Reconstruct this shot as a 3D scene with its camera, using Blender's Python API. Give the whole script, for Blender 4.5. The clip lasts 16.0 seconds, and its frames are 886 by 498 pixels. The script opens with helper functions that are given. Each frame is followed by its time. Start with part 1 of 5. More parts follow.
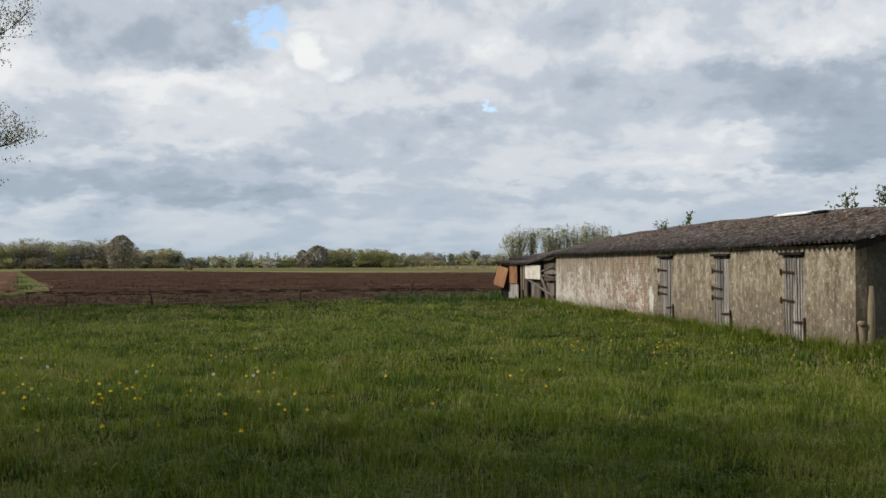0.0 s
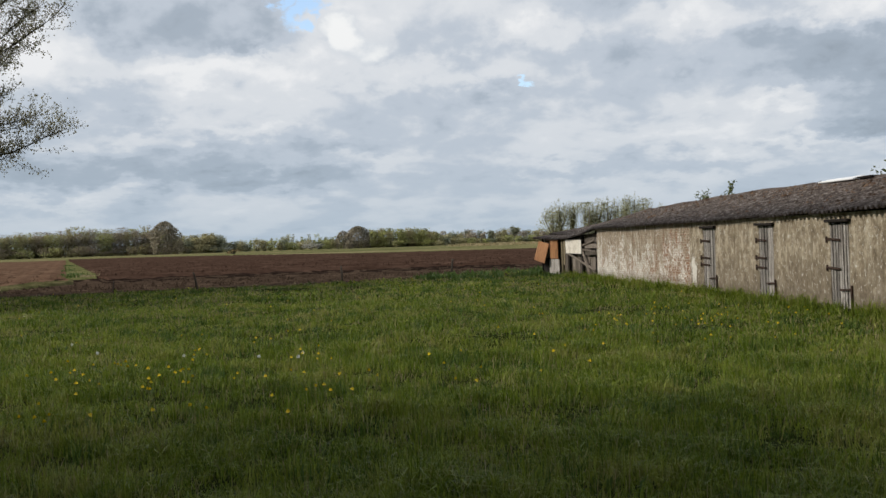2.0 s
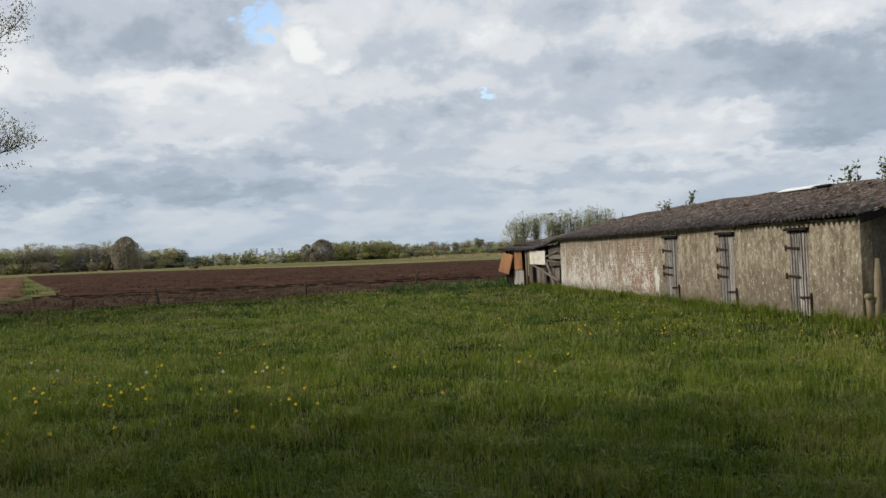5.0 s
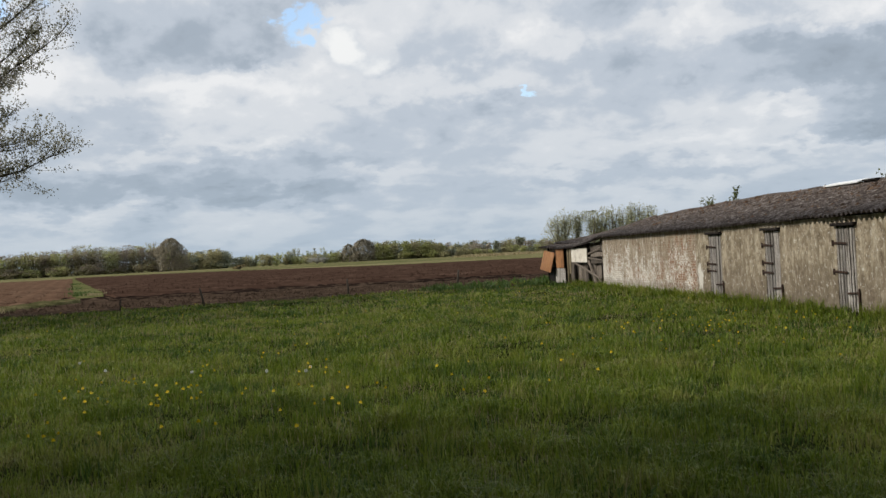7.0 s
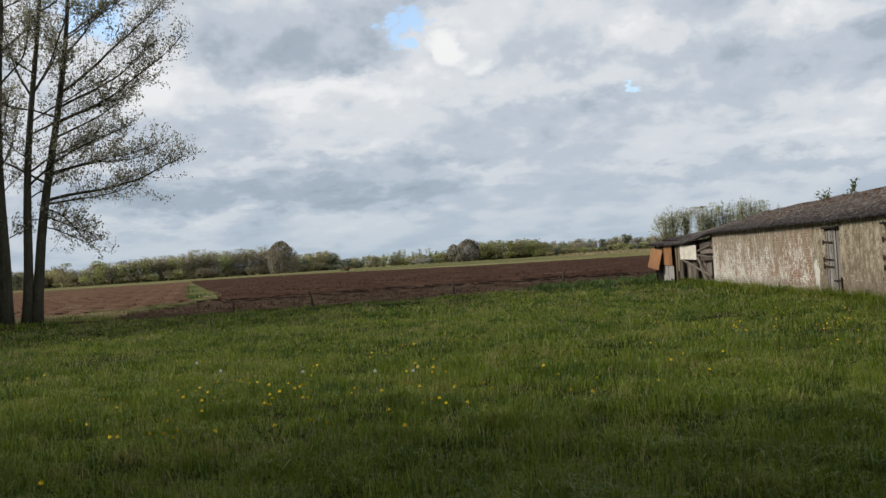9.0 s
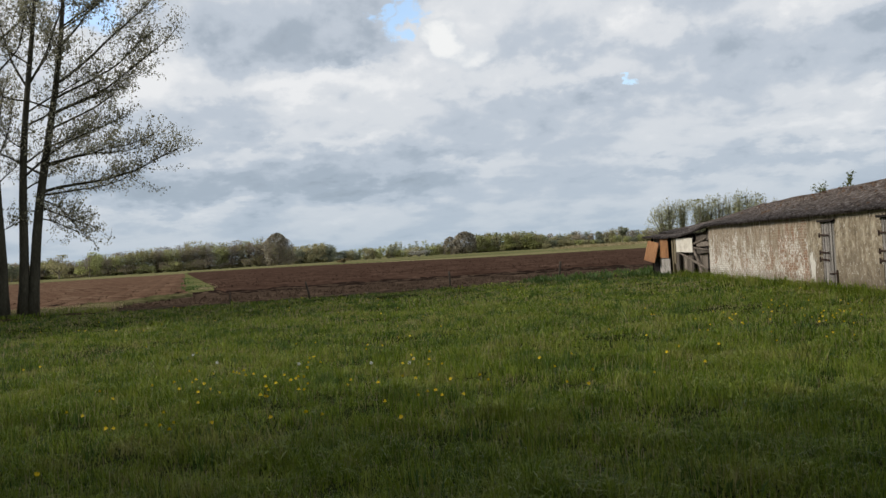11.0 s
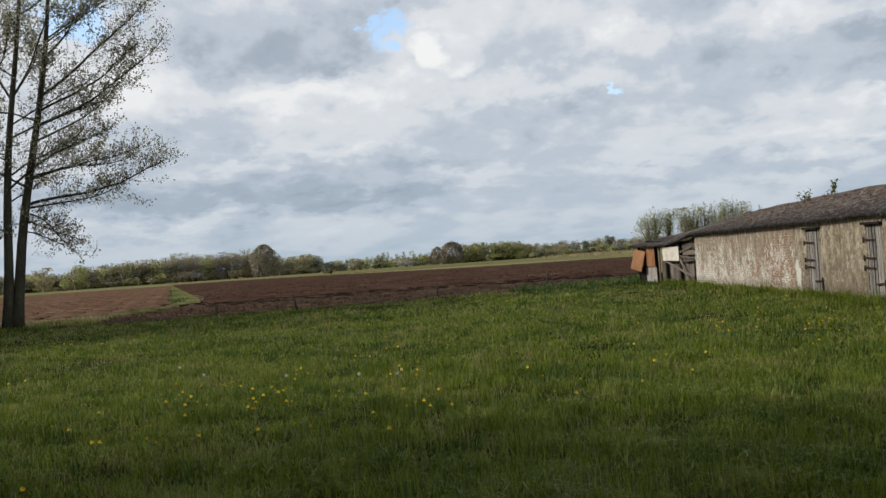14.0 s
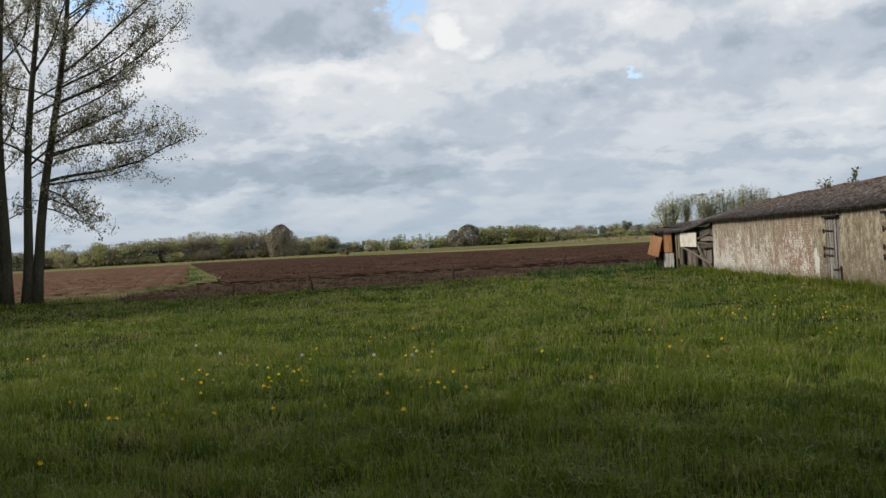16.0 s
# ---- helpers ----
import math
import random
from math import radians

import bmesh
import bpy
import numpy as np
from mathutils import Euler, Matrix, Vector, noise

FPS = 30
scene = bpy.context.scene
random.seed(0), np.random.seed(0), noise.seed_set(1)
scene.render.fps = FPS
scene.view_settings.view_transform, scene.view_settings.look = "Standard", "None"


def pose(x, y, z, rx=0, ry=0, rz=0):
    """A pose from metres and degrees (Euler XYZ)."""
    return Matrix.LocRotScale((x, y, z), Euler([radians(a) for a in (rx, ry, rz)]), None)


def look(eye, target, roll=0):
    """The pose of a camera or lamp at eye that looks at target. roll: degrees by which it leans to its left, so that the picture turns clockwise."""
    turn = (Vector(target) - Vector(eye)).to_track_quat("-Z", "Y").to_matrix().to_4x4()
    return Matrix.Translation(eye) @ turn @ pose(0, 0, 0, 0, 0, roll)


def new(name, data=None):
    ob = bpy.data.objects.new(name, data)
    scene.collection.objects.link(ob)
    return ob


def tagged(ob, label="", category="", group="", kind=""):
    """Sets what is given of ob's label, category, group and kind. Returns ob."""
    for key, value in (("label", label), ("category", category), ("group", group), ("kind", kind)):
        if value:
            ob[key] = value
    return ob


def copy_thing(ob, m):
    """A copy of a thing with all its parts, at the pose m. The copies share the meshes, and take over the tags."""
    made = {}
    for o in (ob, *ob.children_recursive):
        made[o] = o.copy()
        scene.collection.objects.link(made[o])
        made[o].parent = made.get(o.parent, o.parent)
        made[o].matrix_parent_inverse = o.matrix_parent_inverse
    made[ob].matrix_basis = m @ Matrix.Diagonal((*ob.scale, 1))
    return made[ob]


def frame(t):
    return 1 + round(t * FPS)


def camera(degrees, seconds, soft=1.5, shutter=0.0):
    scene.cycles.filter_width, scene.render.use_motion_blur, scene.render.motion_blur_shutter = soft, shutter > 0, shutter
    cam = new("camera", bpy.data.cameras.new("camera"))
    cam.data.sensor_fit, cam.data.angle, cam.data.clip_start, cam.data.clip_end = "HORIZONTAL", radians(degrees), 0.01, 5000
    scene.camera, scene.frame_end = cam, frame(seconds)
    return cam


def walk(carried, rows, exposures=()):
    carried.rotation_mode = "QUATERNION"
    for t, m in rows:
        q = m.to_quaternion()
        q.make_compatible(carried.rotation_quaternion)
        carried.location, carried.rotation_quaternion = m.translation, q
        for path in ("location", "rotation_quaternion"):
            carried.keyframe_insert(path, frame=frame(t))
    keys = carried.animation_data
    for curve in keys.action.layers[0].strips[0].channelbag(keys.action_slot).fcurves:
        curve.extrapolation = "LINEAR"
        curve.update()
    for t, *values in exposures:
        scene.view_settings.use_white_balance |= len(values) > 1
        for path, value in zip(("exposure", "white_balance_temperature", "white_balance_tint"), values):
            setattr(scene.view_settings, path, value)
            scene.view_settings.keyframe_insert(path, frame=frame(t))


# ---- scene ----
cam = camera(49.52, 16.0)
PATH = [
    (0.0, pose(0, 0, 1.6, 90.89, 0.15, 0.00)),
    (0.5, pose(0, 0, 1.6, 90.52, 0.64, 1.81)),
    (1.0, pose(0, 0, 1.6, 90.00, 1.20, 3.57)),
    (1.5, pose(0, 0, 1.6, 89.74, 1.35, 2.95)),
    (2.0, pose(0, 0, 1.6, 89.59, 1.76, 2.39)),
    (2.5, pose(0, 0, 1.6, 89.60, 2.09, 2.68)),
    (3.0, pose(0, 0, 1.6, 89.66, 2.21, 2.74)),
    (3.5, pose(0, 0, 1.6, 89.81, 2.21, 1.49)),
    (4.0, pose(0, 0, 1.6, 90.08, 2.34, 0.18)),
    (6.5, pose(0, 0, 1.6, 90.32, 2.76, 1.49)),
    (7.0, pose(0, 0, 1.6, 90.28, 2.88, 2.72)),
    (7.5, pose(0, 0, 1.6, 90.31, 2.97, 4.21)),
    (8.0, pose(0, 0, 1.6, 90.33, 3.22, 5.76)),
    (8.5, pose(0, 0, 1.6, 90.49, 3.53, 7.65)),
    (9.0, pose(0, 0, 1.6, 90.62, 3.64, 8.98)),
    (9.5, pose(0, 0, 1.6, 90.50, 3.59, 9.07)),
    (12.0, pose(0, 0, 1.6, 90.07, 3.62, 8.46)),
    (12.5, pose(0, 0, 1.6, 90.25, 3.79, 8.38)),
    (13.0, pose(0, 0, 1.6, 90.46, 3.91, 8.25)),
    (13.5, pose(0, 0, 1.6, 90.60, 4.09, 8.14)),
    (14.0, pose(0, 0, 1.6, 90.70, 3.93, 8.00)),
    (14.5, pose(0, 0, 1.6, 90.69, 3.93, 7.87)),
    (15.0, pose(0, 0, 1.6, 90.38, 3.65, 8.04)),
    (15.5, pose(0, 0, 1.6, 89.98, 3.34, 8.62)),
    (16.0, pose(0, 0, 1.6, 89.72, 3.08, 8.98)),
]
walk(cam, PATH)

# ------------------------------------------------------------------ world, sun
SUN_AZ, SUN_EL = -101.0, 34.0      # degrees from straight ahead (left is negative), above the horizon


def world_sky():
    w = bpy.data.worlds.new("sky")
    scene.world = w
    w.use_nodes = True
    nt = w.node_tree
    nt.nodes.clear()
    N = nt.nodes.new
    L = nt.links.new

    def math_(op, a, b=None, c=None):
        n = N("ShaderNodeMath")
        n.operation = op
        for i, v in enumerate((a, b, c)):
            if v is None:
                continue
            if isinstance(v, (int, float)):
                n.inputs[i].default_value = v
            else:
                L(v, n.inputs[i])
        return n.outputs[0]

    def mix(f, a, b):
        n = N("ShaderNodeMix")
        n.data_type = "RGBA"
        for s, v in ((n.inputs[0], f), (n.inputs[6], a), (n.inputs[7], b)):
            if isinstance(v, (int, float)):
                s.default_value = v
            elif isinstance(v, tuple):
                s.default_value = (*v, 1)
            else:
                L(v, s)
        return n.outputs[2]

    def ramp(f, stops):
        n = N("ShaderNodeValToRGB")
        n.color_ramp.interpolation = "EASE"
        while len(n.color_ramp.elements) < len(stops):
            n.color_ramp.elements.new(0.5)
        for e, (p, c) in zip(n.color_ramp.elements, stops):
            e.position, e.color = p, (*c, 1)
        L(f, n.inputs[0])
        return n.outputs[0]

    tc = N("ShaderNodeTexCoord")
    sep = N("ShaderNodeSeparateXYZ")
    L(tc.outputs["Generated"], sep.inputs[0])
    x, y, z = sep.outputs
    up = math_("MAXIMUM", z, 0.0)
    zc = math_("ADD", up, 0.10)
    com = N("ShaderNodeCombineXYZ")
    L(math_("MULTIPLY", math_("ARCTAN2", x, y), 3.9), com.inputs[0])
    L(math_("MULTIPLY", math_("LOGARITHM", zc, 2.718), 1.75), com.inputs[1])

    def fbm(scale, detail, rough, off, warp=0.0):
        mp = N("ShaderNodeMapping")
        mp.inputs["Location"].default_value = off
        L(com.outputs[0], mp.inputs[0])
        n = N("ShaderNodeTexNoise")
        n.inputs["Scale"].default_value = scale
        n.inputs["Detail"].default_value = detail
        n.inputs["Roughness"].default_value = rough
        n.inputs["Distortion"].default_value = warp
        L(mp.outputs[0], n.inputs["Vector"])
        return n.outputs[0]

    w1, w2 = fbm(5.0, 6, 0.58, (11.1, 4.7, 0)), fbm(5.0, 6, 0.58, (2.9, 8.8, 5))

    def blob(az, el, wa, we, rag=1.0):
        """A soft, ragged patch of cloud in the sky: 1 in its middle, 0 outside."""
        a = math_("ADD", math_("ARCTAN2", x, y), math_("MULTIPLY", math_("SUBTRACT", w1, 0.5), 0.13 * rag))
        e = math_("ADD", math_("ARCSINE", z), math_("MULTIPLY", math_("SUBTRACT", w2, 0.5), 0.075 * rag))
        da = math_("DIVIDE", math_("SUBTRACT", a, radians(az)), radians(wa))
        de = math_("DIVIDE", math_("SUBTRACT", e, radians(el)), radians(we))
        r = math_("ADD", math_("MULTIPLY", da, da), math_("MULTIPLY", de, de))
        return math_("EXPONENT", math_("MULTIPLY", r, -1.0))

    big = fbm(0.9, 3, 0.5, (3.1, 1.7, 0), 0.2)
    mid = fbm(1.9, 5, 0.52, (7.3, 2.2, 0), 0.25)
    fine = fbm(6.0, 6, 0.55, (1.3, 9.2, 0), 0.2)
    d = math_("ADD", math_("MULTIPLY", big, 0.30), math_("ADD", math_("MULTIPLY", mid, 0.50), math_("MULTIPLY", fine, 0.30)))
    # heavy grey clouds, and the broken bright places between them
    for az, el, wa, we, s in SKY_CLOUDS:
        d = math_("ADD", d, math_("MULTIPLY", blob(az, el, wa, we), s * 1.15))
    cloud = ramp(d, SKY_RAMP)
    sky = N("ShaderNodeTexSky")
    sky.sky_type = "NISHITA"
    sky.sun_disc = False
    sky.sun_elevation, sky.sun_rotation = radians(SUN_EL), radians(SUN_AZ)
    blue = mix(1.0, sky.outputs[0], (0.24, 0.24, 0.24))
    blue.node.blend_type = "MULTIPLY"
    gap = fbm(2.6, 5, 0.6, (4.4, 5.1, 0), 0.6)
    holes = 0.0
    for az, el, wa, we in SKY_GAPS:
        b = blob(az, el, wa, we, 1.3)
        holes = b if holes == 0.0 else math_("MAXIMUM", holes, b)
    hole = ramp(math_("MULTIPLY", holes, math_("ADD", gap, 0.45)), [(0.30, (0, 0, 0)), (0.85, (1, 1, 1))])
    col = mix(math_("MULTIPLY", hole, 0.9), cloud, blue)
    # one white heap of cloud beside the gap
    heap = math_("MAXIMUM", blob(-7.8, 12.35, 1.45, 1.25, 0.5), math_("MULTIPLY", blob(-6.5, 11.5, 2.6, 1.0, 0.6), 0.66))
    hp = ramp(heap, [(0.34, (0, 0, 0)), (0.56, (1, 1, 1))])
    puff = ramp(math_("ADD", math_("MULTIPLY", heap, 0.6), math_("MULTIPLY", fine, 0.8)), [(0.55, (0.66, 0.70, 0.75)), (0.95, (0.92, 0.925, 0.92))])
    col = mix(hp, col, puff)
    # pale air towards the horizon
    low = math_("EXPONENT", math_("MULTIPLY", up, -12.0))
    col = mix(math_("MULTIPLY", low, 0.70), col, (0.375, 0.48, 0.58))
    bg = N("ShaderNodeBackground")
    bg.inputs[1].default_value = SKY_STRENGTH
    L(col, bg.inputs[0])
    out = N("ShaderNodeOutputWorld")
    L(bg.outputs[0], out.inputs[0])


SKY_STRENGTH = 1.0
SKY_RAMP = [(0.38, (0.87, 0.875, 0.885)), (0.50, (0.725, 0.75, 0.785)), (0.61, (0.53, 0.585, 0.66)), (0.73, (0.385, 0.445, 0.52)), (0.90, (0.265, 0.31, 0.365))]
# direction and height of the middle, half width and half height in degrees, and how much thicker than the rest
SKY_CLOUDS = [(-15.3, 12.8, 4.4, 1.3, 0.10), (-14.6, 11.8, 2.6, 0.5, 0.08), (-21, 13.3, 3.0, 1.1, 0.06), (-9.5, 15.2, 2.5, 0.8, 0.12), (8, 14, 4, 1.3, 0.06), (8.2, 10.7, 2.5, 0.8, 0.07),
              (20.8, 9.4, 5, 1.5, 0.17), (24.2, 7.7, 4, 1.8, 0.20), (22.4, 5.7, 4, 0.5, 0.14), (18.4, 10.8, 4, 0.7, 0.09), (12.1, 9.5, 1.6, 0.4, 0.06), (-12.7, 4.0, 4.5, 0.8, 0.19),
              (-20.4, 4.3, 4.5, 0.8, 0.16), (-27, 4.8, 5, 0.8, 0.14), (-15.9, 5.5, 5, 0.5, 0.08), (4.9, 4.1, 4.5, 0.5, 0.10), (13.8, 4.1, 4, 0.6, 0.10), (1.2, 8.5, 2.5, 0.6, 0.08), (-8.2, 5.9, 3, 0.6, 0.08), (-20, 7.2, 1.6, 0.4, 0.09),
              (-16, 10.2, 8, 0.9, -0.13), (-25, 11.3, 4, 1.8, -0.12), (-14.3, 6.8, 3, 0.5, -0.10), (-2.8, 10, 4.5, 1.0, -0.11), (3.6, 12, 2.6, 1.0, -0.12), (12.8, 12.7, 3, 1.2, -0.12), (22.9, 12.8, 4, 1.2, -0.14),
              (16.9, 7.4, 2.6, 0.5, -0.13), (18.4, 5.1, 3, 0.3, -0.09), (-7.5, 5.0, 3, 0.4, -0.06), (-24, 2.8, 3, 0.5, -0.10), (12.2, 5.8, 3.5, 0.6, -0.08)]
SKY_GAPS = [(-11.7, 14.7, 1.0, 0.7), (-10.6, 13.8, 1.3, 1.0), (-9.8, 12.9, 1.1, 1.0), (3.5, 9.15, 0.9, 0.28), (-28.5, 14.6, 2.6, 1.4)]
world_sky()

sun = new("sun", bpy.data.lights.new("sun", "SUN"))
sun.data.energy, sun.data.angle, sun.data.color = 3.0, radians(2.0), (1.0, 0.95, 0.87)
sun.matrix_world = look((math.sin(radians(SUN_AZ)) * 80, math.cos(radians(SUN_AZ)) * 80, math.tan(radians(SUN_EL)) * 80), (0, 0, 0))


# ------------------------------------------------------------------ materials
def material(name, stops, scale=3.0, rough=0.9, bump=0.3, bump_scale=30.0, fine=None, island=0.0, spec=0.2, coords="Object", stretch=(1, 1, 1), transl=0.0, objrand=0.0):
    """Noise over two scales picks between the colours in stops; island or objrand: how far each loose piece differs in brightness."""
    m = bpy.data.materials.new(name)
    m.use_nodes = True
    nt = m.node_tree
    N, L = nt.nodes.new, nt.links.new
    b = nt.nodes["Principled BSDF"]
    b.inputs["Roughness"].default_value = rough
    b.inputs["Specular IOR Level"].default_value = spec
    tc = N("ShaderNodeTexCoord")
    mp = N("ShaderNodeMapping")
    mp.inputs["Scale"].default_value = stretch
    L(tc.outputs[coords], mp.inputs[0])
    n1 = N("ShaderNodeTexNoise")
    n1.inputs["Scale"].default_value, n1.inputs["Detail"].default_value = scale, 8
    n1.inputs["Roughness"].default_value = 0.6
    n2 = N("ShaderNodeTexNoise")
    n2.inputs["Scale"].default_value, n2.inputs["Detail"].default_value = fine or scale * 9, 4
    L(mp.outputs[0], n1.inputs["Vector"])
    L(mp.outputs[0], n2.inputs["Vector"])
    a = N("ShaderNodeMath")
    a.operation = "MULTIPLY_ADD"
    a.inputs[1].default_value = 0.4
    L(n2.outputs[0], a.inputs[0])
    s = N("ShaderNodeMath")
    s.operation = "MULTIPLY"
    s.inputs[1].default_value = 0.6
    L(n1.outputs[0], s.inputs[0])
    L(s.outputs[0], a.inputs[2])
    r = N("ShaderNodeValToRGB")
    while len(r.color_ramp.elements) < len(stops):
        r.color_ramp.elements.new(0.5)
    for e, (p, c) in zip(r.color_ramp.elements, stops):
        e.position, e.color = p, (*c, 1)
    L(a.outputs[0], r.inputs[0])
    col = r.outputs[0]
    if island or objrand:
        src = N("ShaderNodeNewGeometry").outputs["Random Per Island"] if island else N("ShaderNodeObjectInfo").outputs["Random"]
        k = N("ShaderNodeMapRange")
        amount = island or objrand
        k.inputs["To Min"].default_value, k.inputs["To Max"].default_value = 1 - amount, 1 + amount
        L(src, k.inputs[0])
        h = N("ShaderNodeHueSaturation")
        L(k.outputs[0], h.inputs["Value"])
        L(col, h.inputs["Color"])
        col = h.outputs[0]
    L(col, b.inputs["Base Color"])
    if bump:
        n3 = N("ShaderNodeTexNoise")
        n3.inputs["Scale"].default_value, n3.inputs["Detail"].default_value = bump_scale, 6
        L(mp.outputs[0], n3.inputs["Vector"])
        bp = N("ShaderNodeBump")
        bp.inputs["Strength"].default_value, bp.inputs["Distance"].default_value = bump, 0.02
        L(n3.outputs[0], bp.inputs["Height"])
        L(bp.outputs[0], b.inputs["Normal"])
    if transl:
        t = N("ShaderNodeBsdfTranslucent")
        L(col, t.inputs[0])
        mx = N("ShaderNodeMixShader")
        mx.inputs[0].default_value = transl
        L(b.outputs[0], mx.inputs[1])
        L(t.outputs[0], mx.inputs[2])
        L(mx.outputs[0], nt.nodes["Material Output"].inputs[0])
    return m


def island_ramp(m, stops, amount=0.7):
    """Let each loose piece take its own colour out of stops, over the noise colour that the material has."""
    nt = m.node_tree
    N, L = nt.nodes.new, nt.links.new
    b = nt.nodes["Principled BSDF"]
    old = b.inputs["Base Color"].links[0].from_socket
    r = N("ShaderNodeValToRGB")
    while len(r.color_ramp.elements) < len(stops):
        r.color_ramp.elements.new(0.5)
    for e, (p, c) in zip(r.color_ramp.elements, stops):
        e.position, e.color = p, (*c, 1)
    L(N("ShaderNodeNewGeometry").outputs["Random Per Island"], r.inputs[0])
    mx = N("ShaderNodeMix")
    mx.data_type = "RGBA"
    mx.inputs[0].default_value = amount
    L(old, mx.inputs[6])
    L(r.outputs[0], mx.inputs[7])
    L(mx.outputs[2], b.inputs["Base Color"])
    for n in nt.nodes:
        if n.bl_idname == "ShaderNodeBsdfTranslucent":
            L(mx.outputs[2], n.inputs[0])
    return m


# turf colour taken near black: the shade between the blades is put into it
GAP_SHADE_TURF = material("turf", [(0.3, (0.013, 0.017, 0.005)), (0.5, (0.022, 0.029, 0.008)), (0.68, (0.045, 0.046, 0.017))], 0.35, 0.95, 0.8, 14, fine=5, spec=0.0)
BLADE = island_ramp(material("grass_blades", [(0.36, (0.044, 0.075, 0.005)), (0.46, (0.115, 0.166, 0.011)), (0.54, (0.210, 0.246, 0.026)), (0.61, (0.341, 0.298, 0.105))], 0.45, 0.5, 0, fine=3.0, spec=0.22, transl=0.35),
                    [(0, (0.010, 0.030, 0.003)), (0.35, (0.080, 0.131, 0.008)), (0.70, (0.196, 0.262, 0.026)), (0.87, (0.314, 0.358, 0.060)), (0.93, (0.280, 0.236, 0.096)), (1.0, (0.350, 0.288, 0.140))], 0.5)
SOIL = material("ploughed_soil", [(0.32, (0.028, 0.016, 0.011)), (0.5, (0.058, 0.034, 0.024)), (0.68, (0.105, 0.066, 0.047))], 0.5, 0.95, 0.9, 9, fine=6, stretch=(0.5, 1, 1), spec=0.0)
# soil darkened to paint in the shadow along the field's bank
DARKSOIL = material("furrow_shade_soil", [(0.3, (0.008, 0.006, 0.005)), (0.55, (0.020, 0.013, 0.010)), (0.72, (0.050, 0.034, 0.024))], 0.8, 0.9, 0.9, 8, spec=0.0)
EARTH = material("turned_earth", [(0.32, (0.024, 0.016, 0.011)), (0.5, (0.055, 0.037, 0.026)), (0.7, (0.12, 0.085, 0.058))], 0.7, 0.95, 0.9, 8, spec=0.0)
ROUGHGRASS = material("rough_dry_grass", [(0.32, (0.030, 0.032, 0.013)), (0.5, (0.074, 0.070, 0.030)), (0.68, (0.17, 0.145, 0.078))], 0.8, 0.95, 0.8, 9, spec=0.0)
STRIPGRASS = material("short_strip_grass", [(0.32, (0.052, 0.058, 0.020)), (0.5, (0.105, 0.108, 0.042)), (0.68, (0.19, 0.170, 0.08))], 0.9, 0.95, 0.8, 9, spec=0.0)
STUBBLE = material("dry_tilled_soil", [(0.32, (0.060, 0.034, 0.022)), (0.5, (0.115, 0.068, 0.044)), (0.68, (0.20, 0.135, 0.09))], 0.35, 0.95, 0.7, 7, stretch=(0.4, 1.2, 1), spec=0.0)
FARGRASS = material("far_grassland", [(0.36, (0.070, 0.080, 0.030)), (0.48, (0.115, 0.116, 0.048)), (0.60, (0.25, 0.21, 0.115))], 0.03, 0.95, 0.2, 2, fine=0.35, stretch=(0.35, 1, 1), spec=0.0)
BARK = material("grey_green_bark", [(0.35, (0.030, 0.027, 0.018)), (0.55, (0.070, 0.064, 0.044)), (0.7, (0.12, 0.115, 0.085))], 3, 0.9, 0.7, 18, stretch=(1, 1, 0.25))
LEAF = island_ramp(material("young_leaves", [(0.4, (0.19, 0.175, 0.11)), (0.6, (0.28, 0.26, 0.17))], 1.0, 0.6, 0, transl=0.55),
                   [(0, (0.15, 0.145, 0.085)), (0.6, (0.32, 0.305, 0.20)), (1, (0.50, 0.475, 0.35))], 0.6)


# ------------------------------------------------------------------ mesh helpers
def mesh_of(name, verts, faces, mat=None, smooth=False):
    me = bpy.data.meshes.new(name)
    me.from_pydata([tuple(v) for v in verts], [], faces)
    for m in (mat if isinstance(mat, (list, tuple)) else [mat]):
        if m:
            me.materials.append(m)
    if smooth:
        me.polygons.foreach_set("use_smooth", [True] * len(me.polygons))
    me.update()
    return me


def quads(name, co, mat, smooth=False):
    """A mesh from an (n, 4, 3) array of loose four-cornered pieces."""
    n = len(co)
    me = bpy.data.meshes.new(name)
    me.vertices.add(n * 4)
    me.vertices.foreach_set("co", np.ascontiguousarray(co, dtype=np.float32).ravel())
    me.loops.add(n * 4)
    me.loops.foreach_set("vertex_index", np.arange(n * 4, dtype=np.int32))
    me.polygons.add(n)
    me.polygons.foreach_set("loop_start", np.arange(n, dtype=np.int32) * 4)
    me.materials.append(mat)
    me.update(calc_edges=True)
    return me


def part(name, me, parent=None, label="", at=None):
    if isinstance(me, bmesh.types.BMesh):
        data = bpy.data.meshes.new(name)
        me.to_mesh(data)
        me.free()
        me = data
    ob = new(name, me)
    if parent:
        ob.parent = parent
    if at is not None:
        ob.matrix_basis = at
    if label:
        ob["label"] = label
    return ob


def thing(name, m, label, category, group="", kind=""):
    ob = new(name)
    ob.matrix_basis = m
    ob.empty_display_size = 0.2
    return tagged(ob, label, category, group, kind)


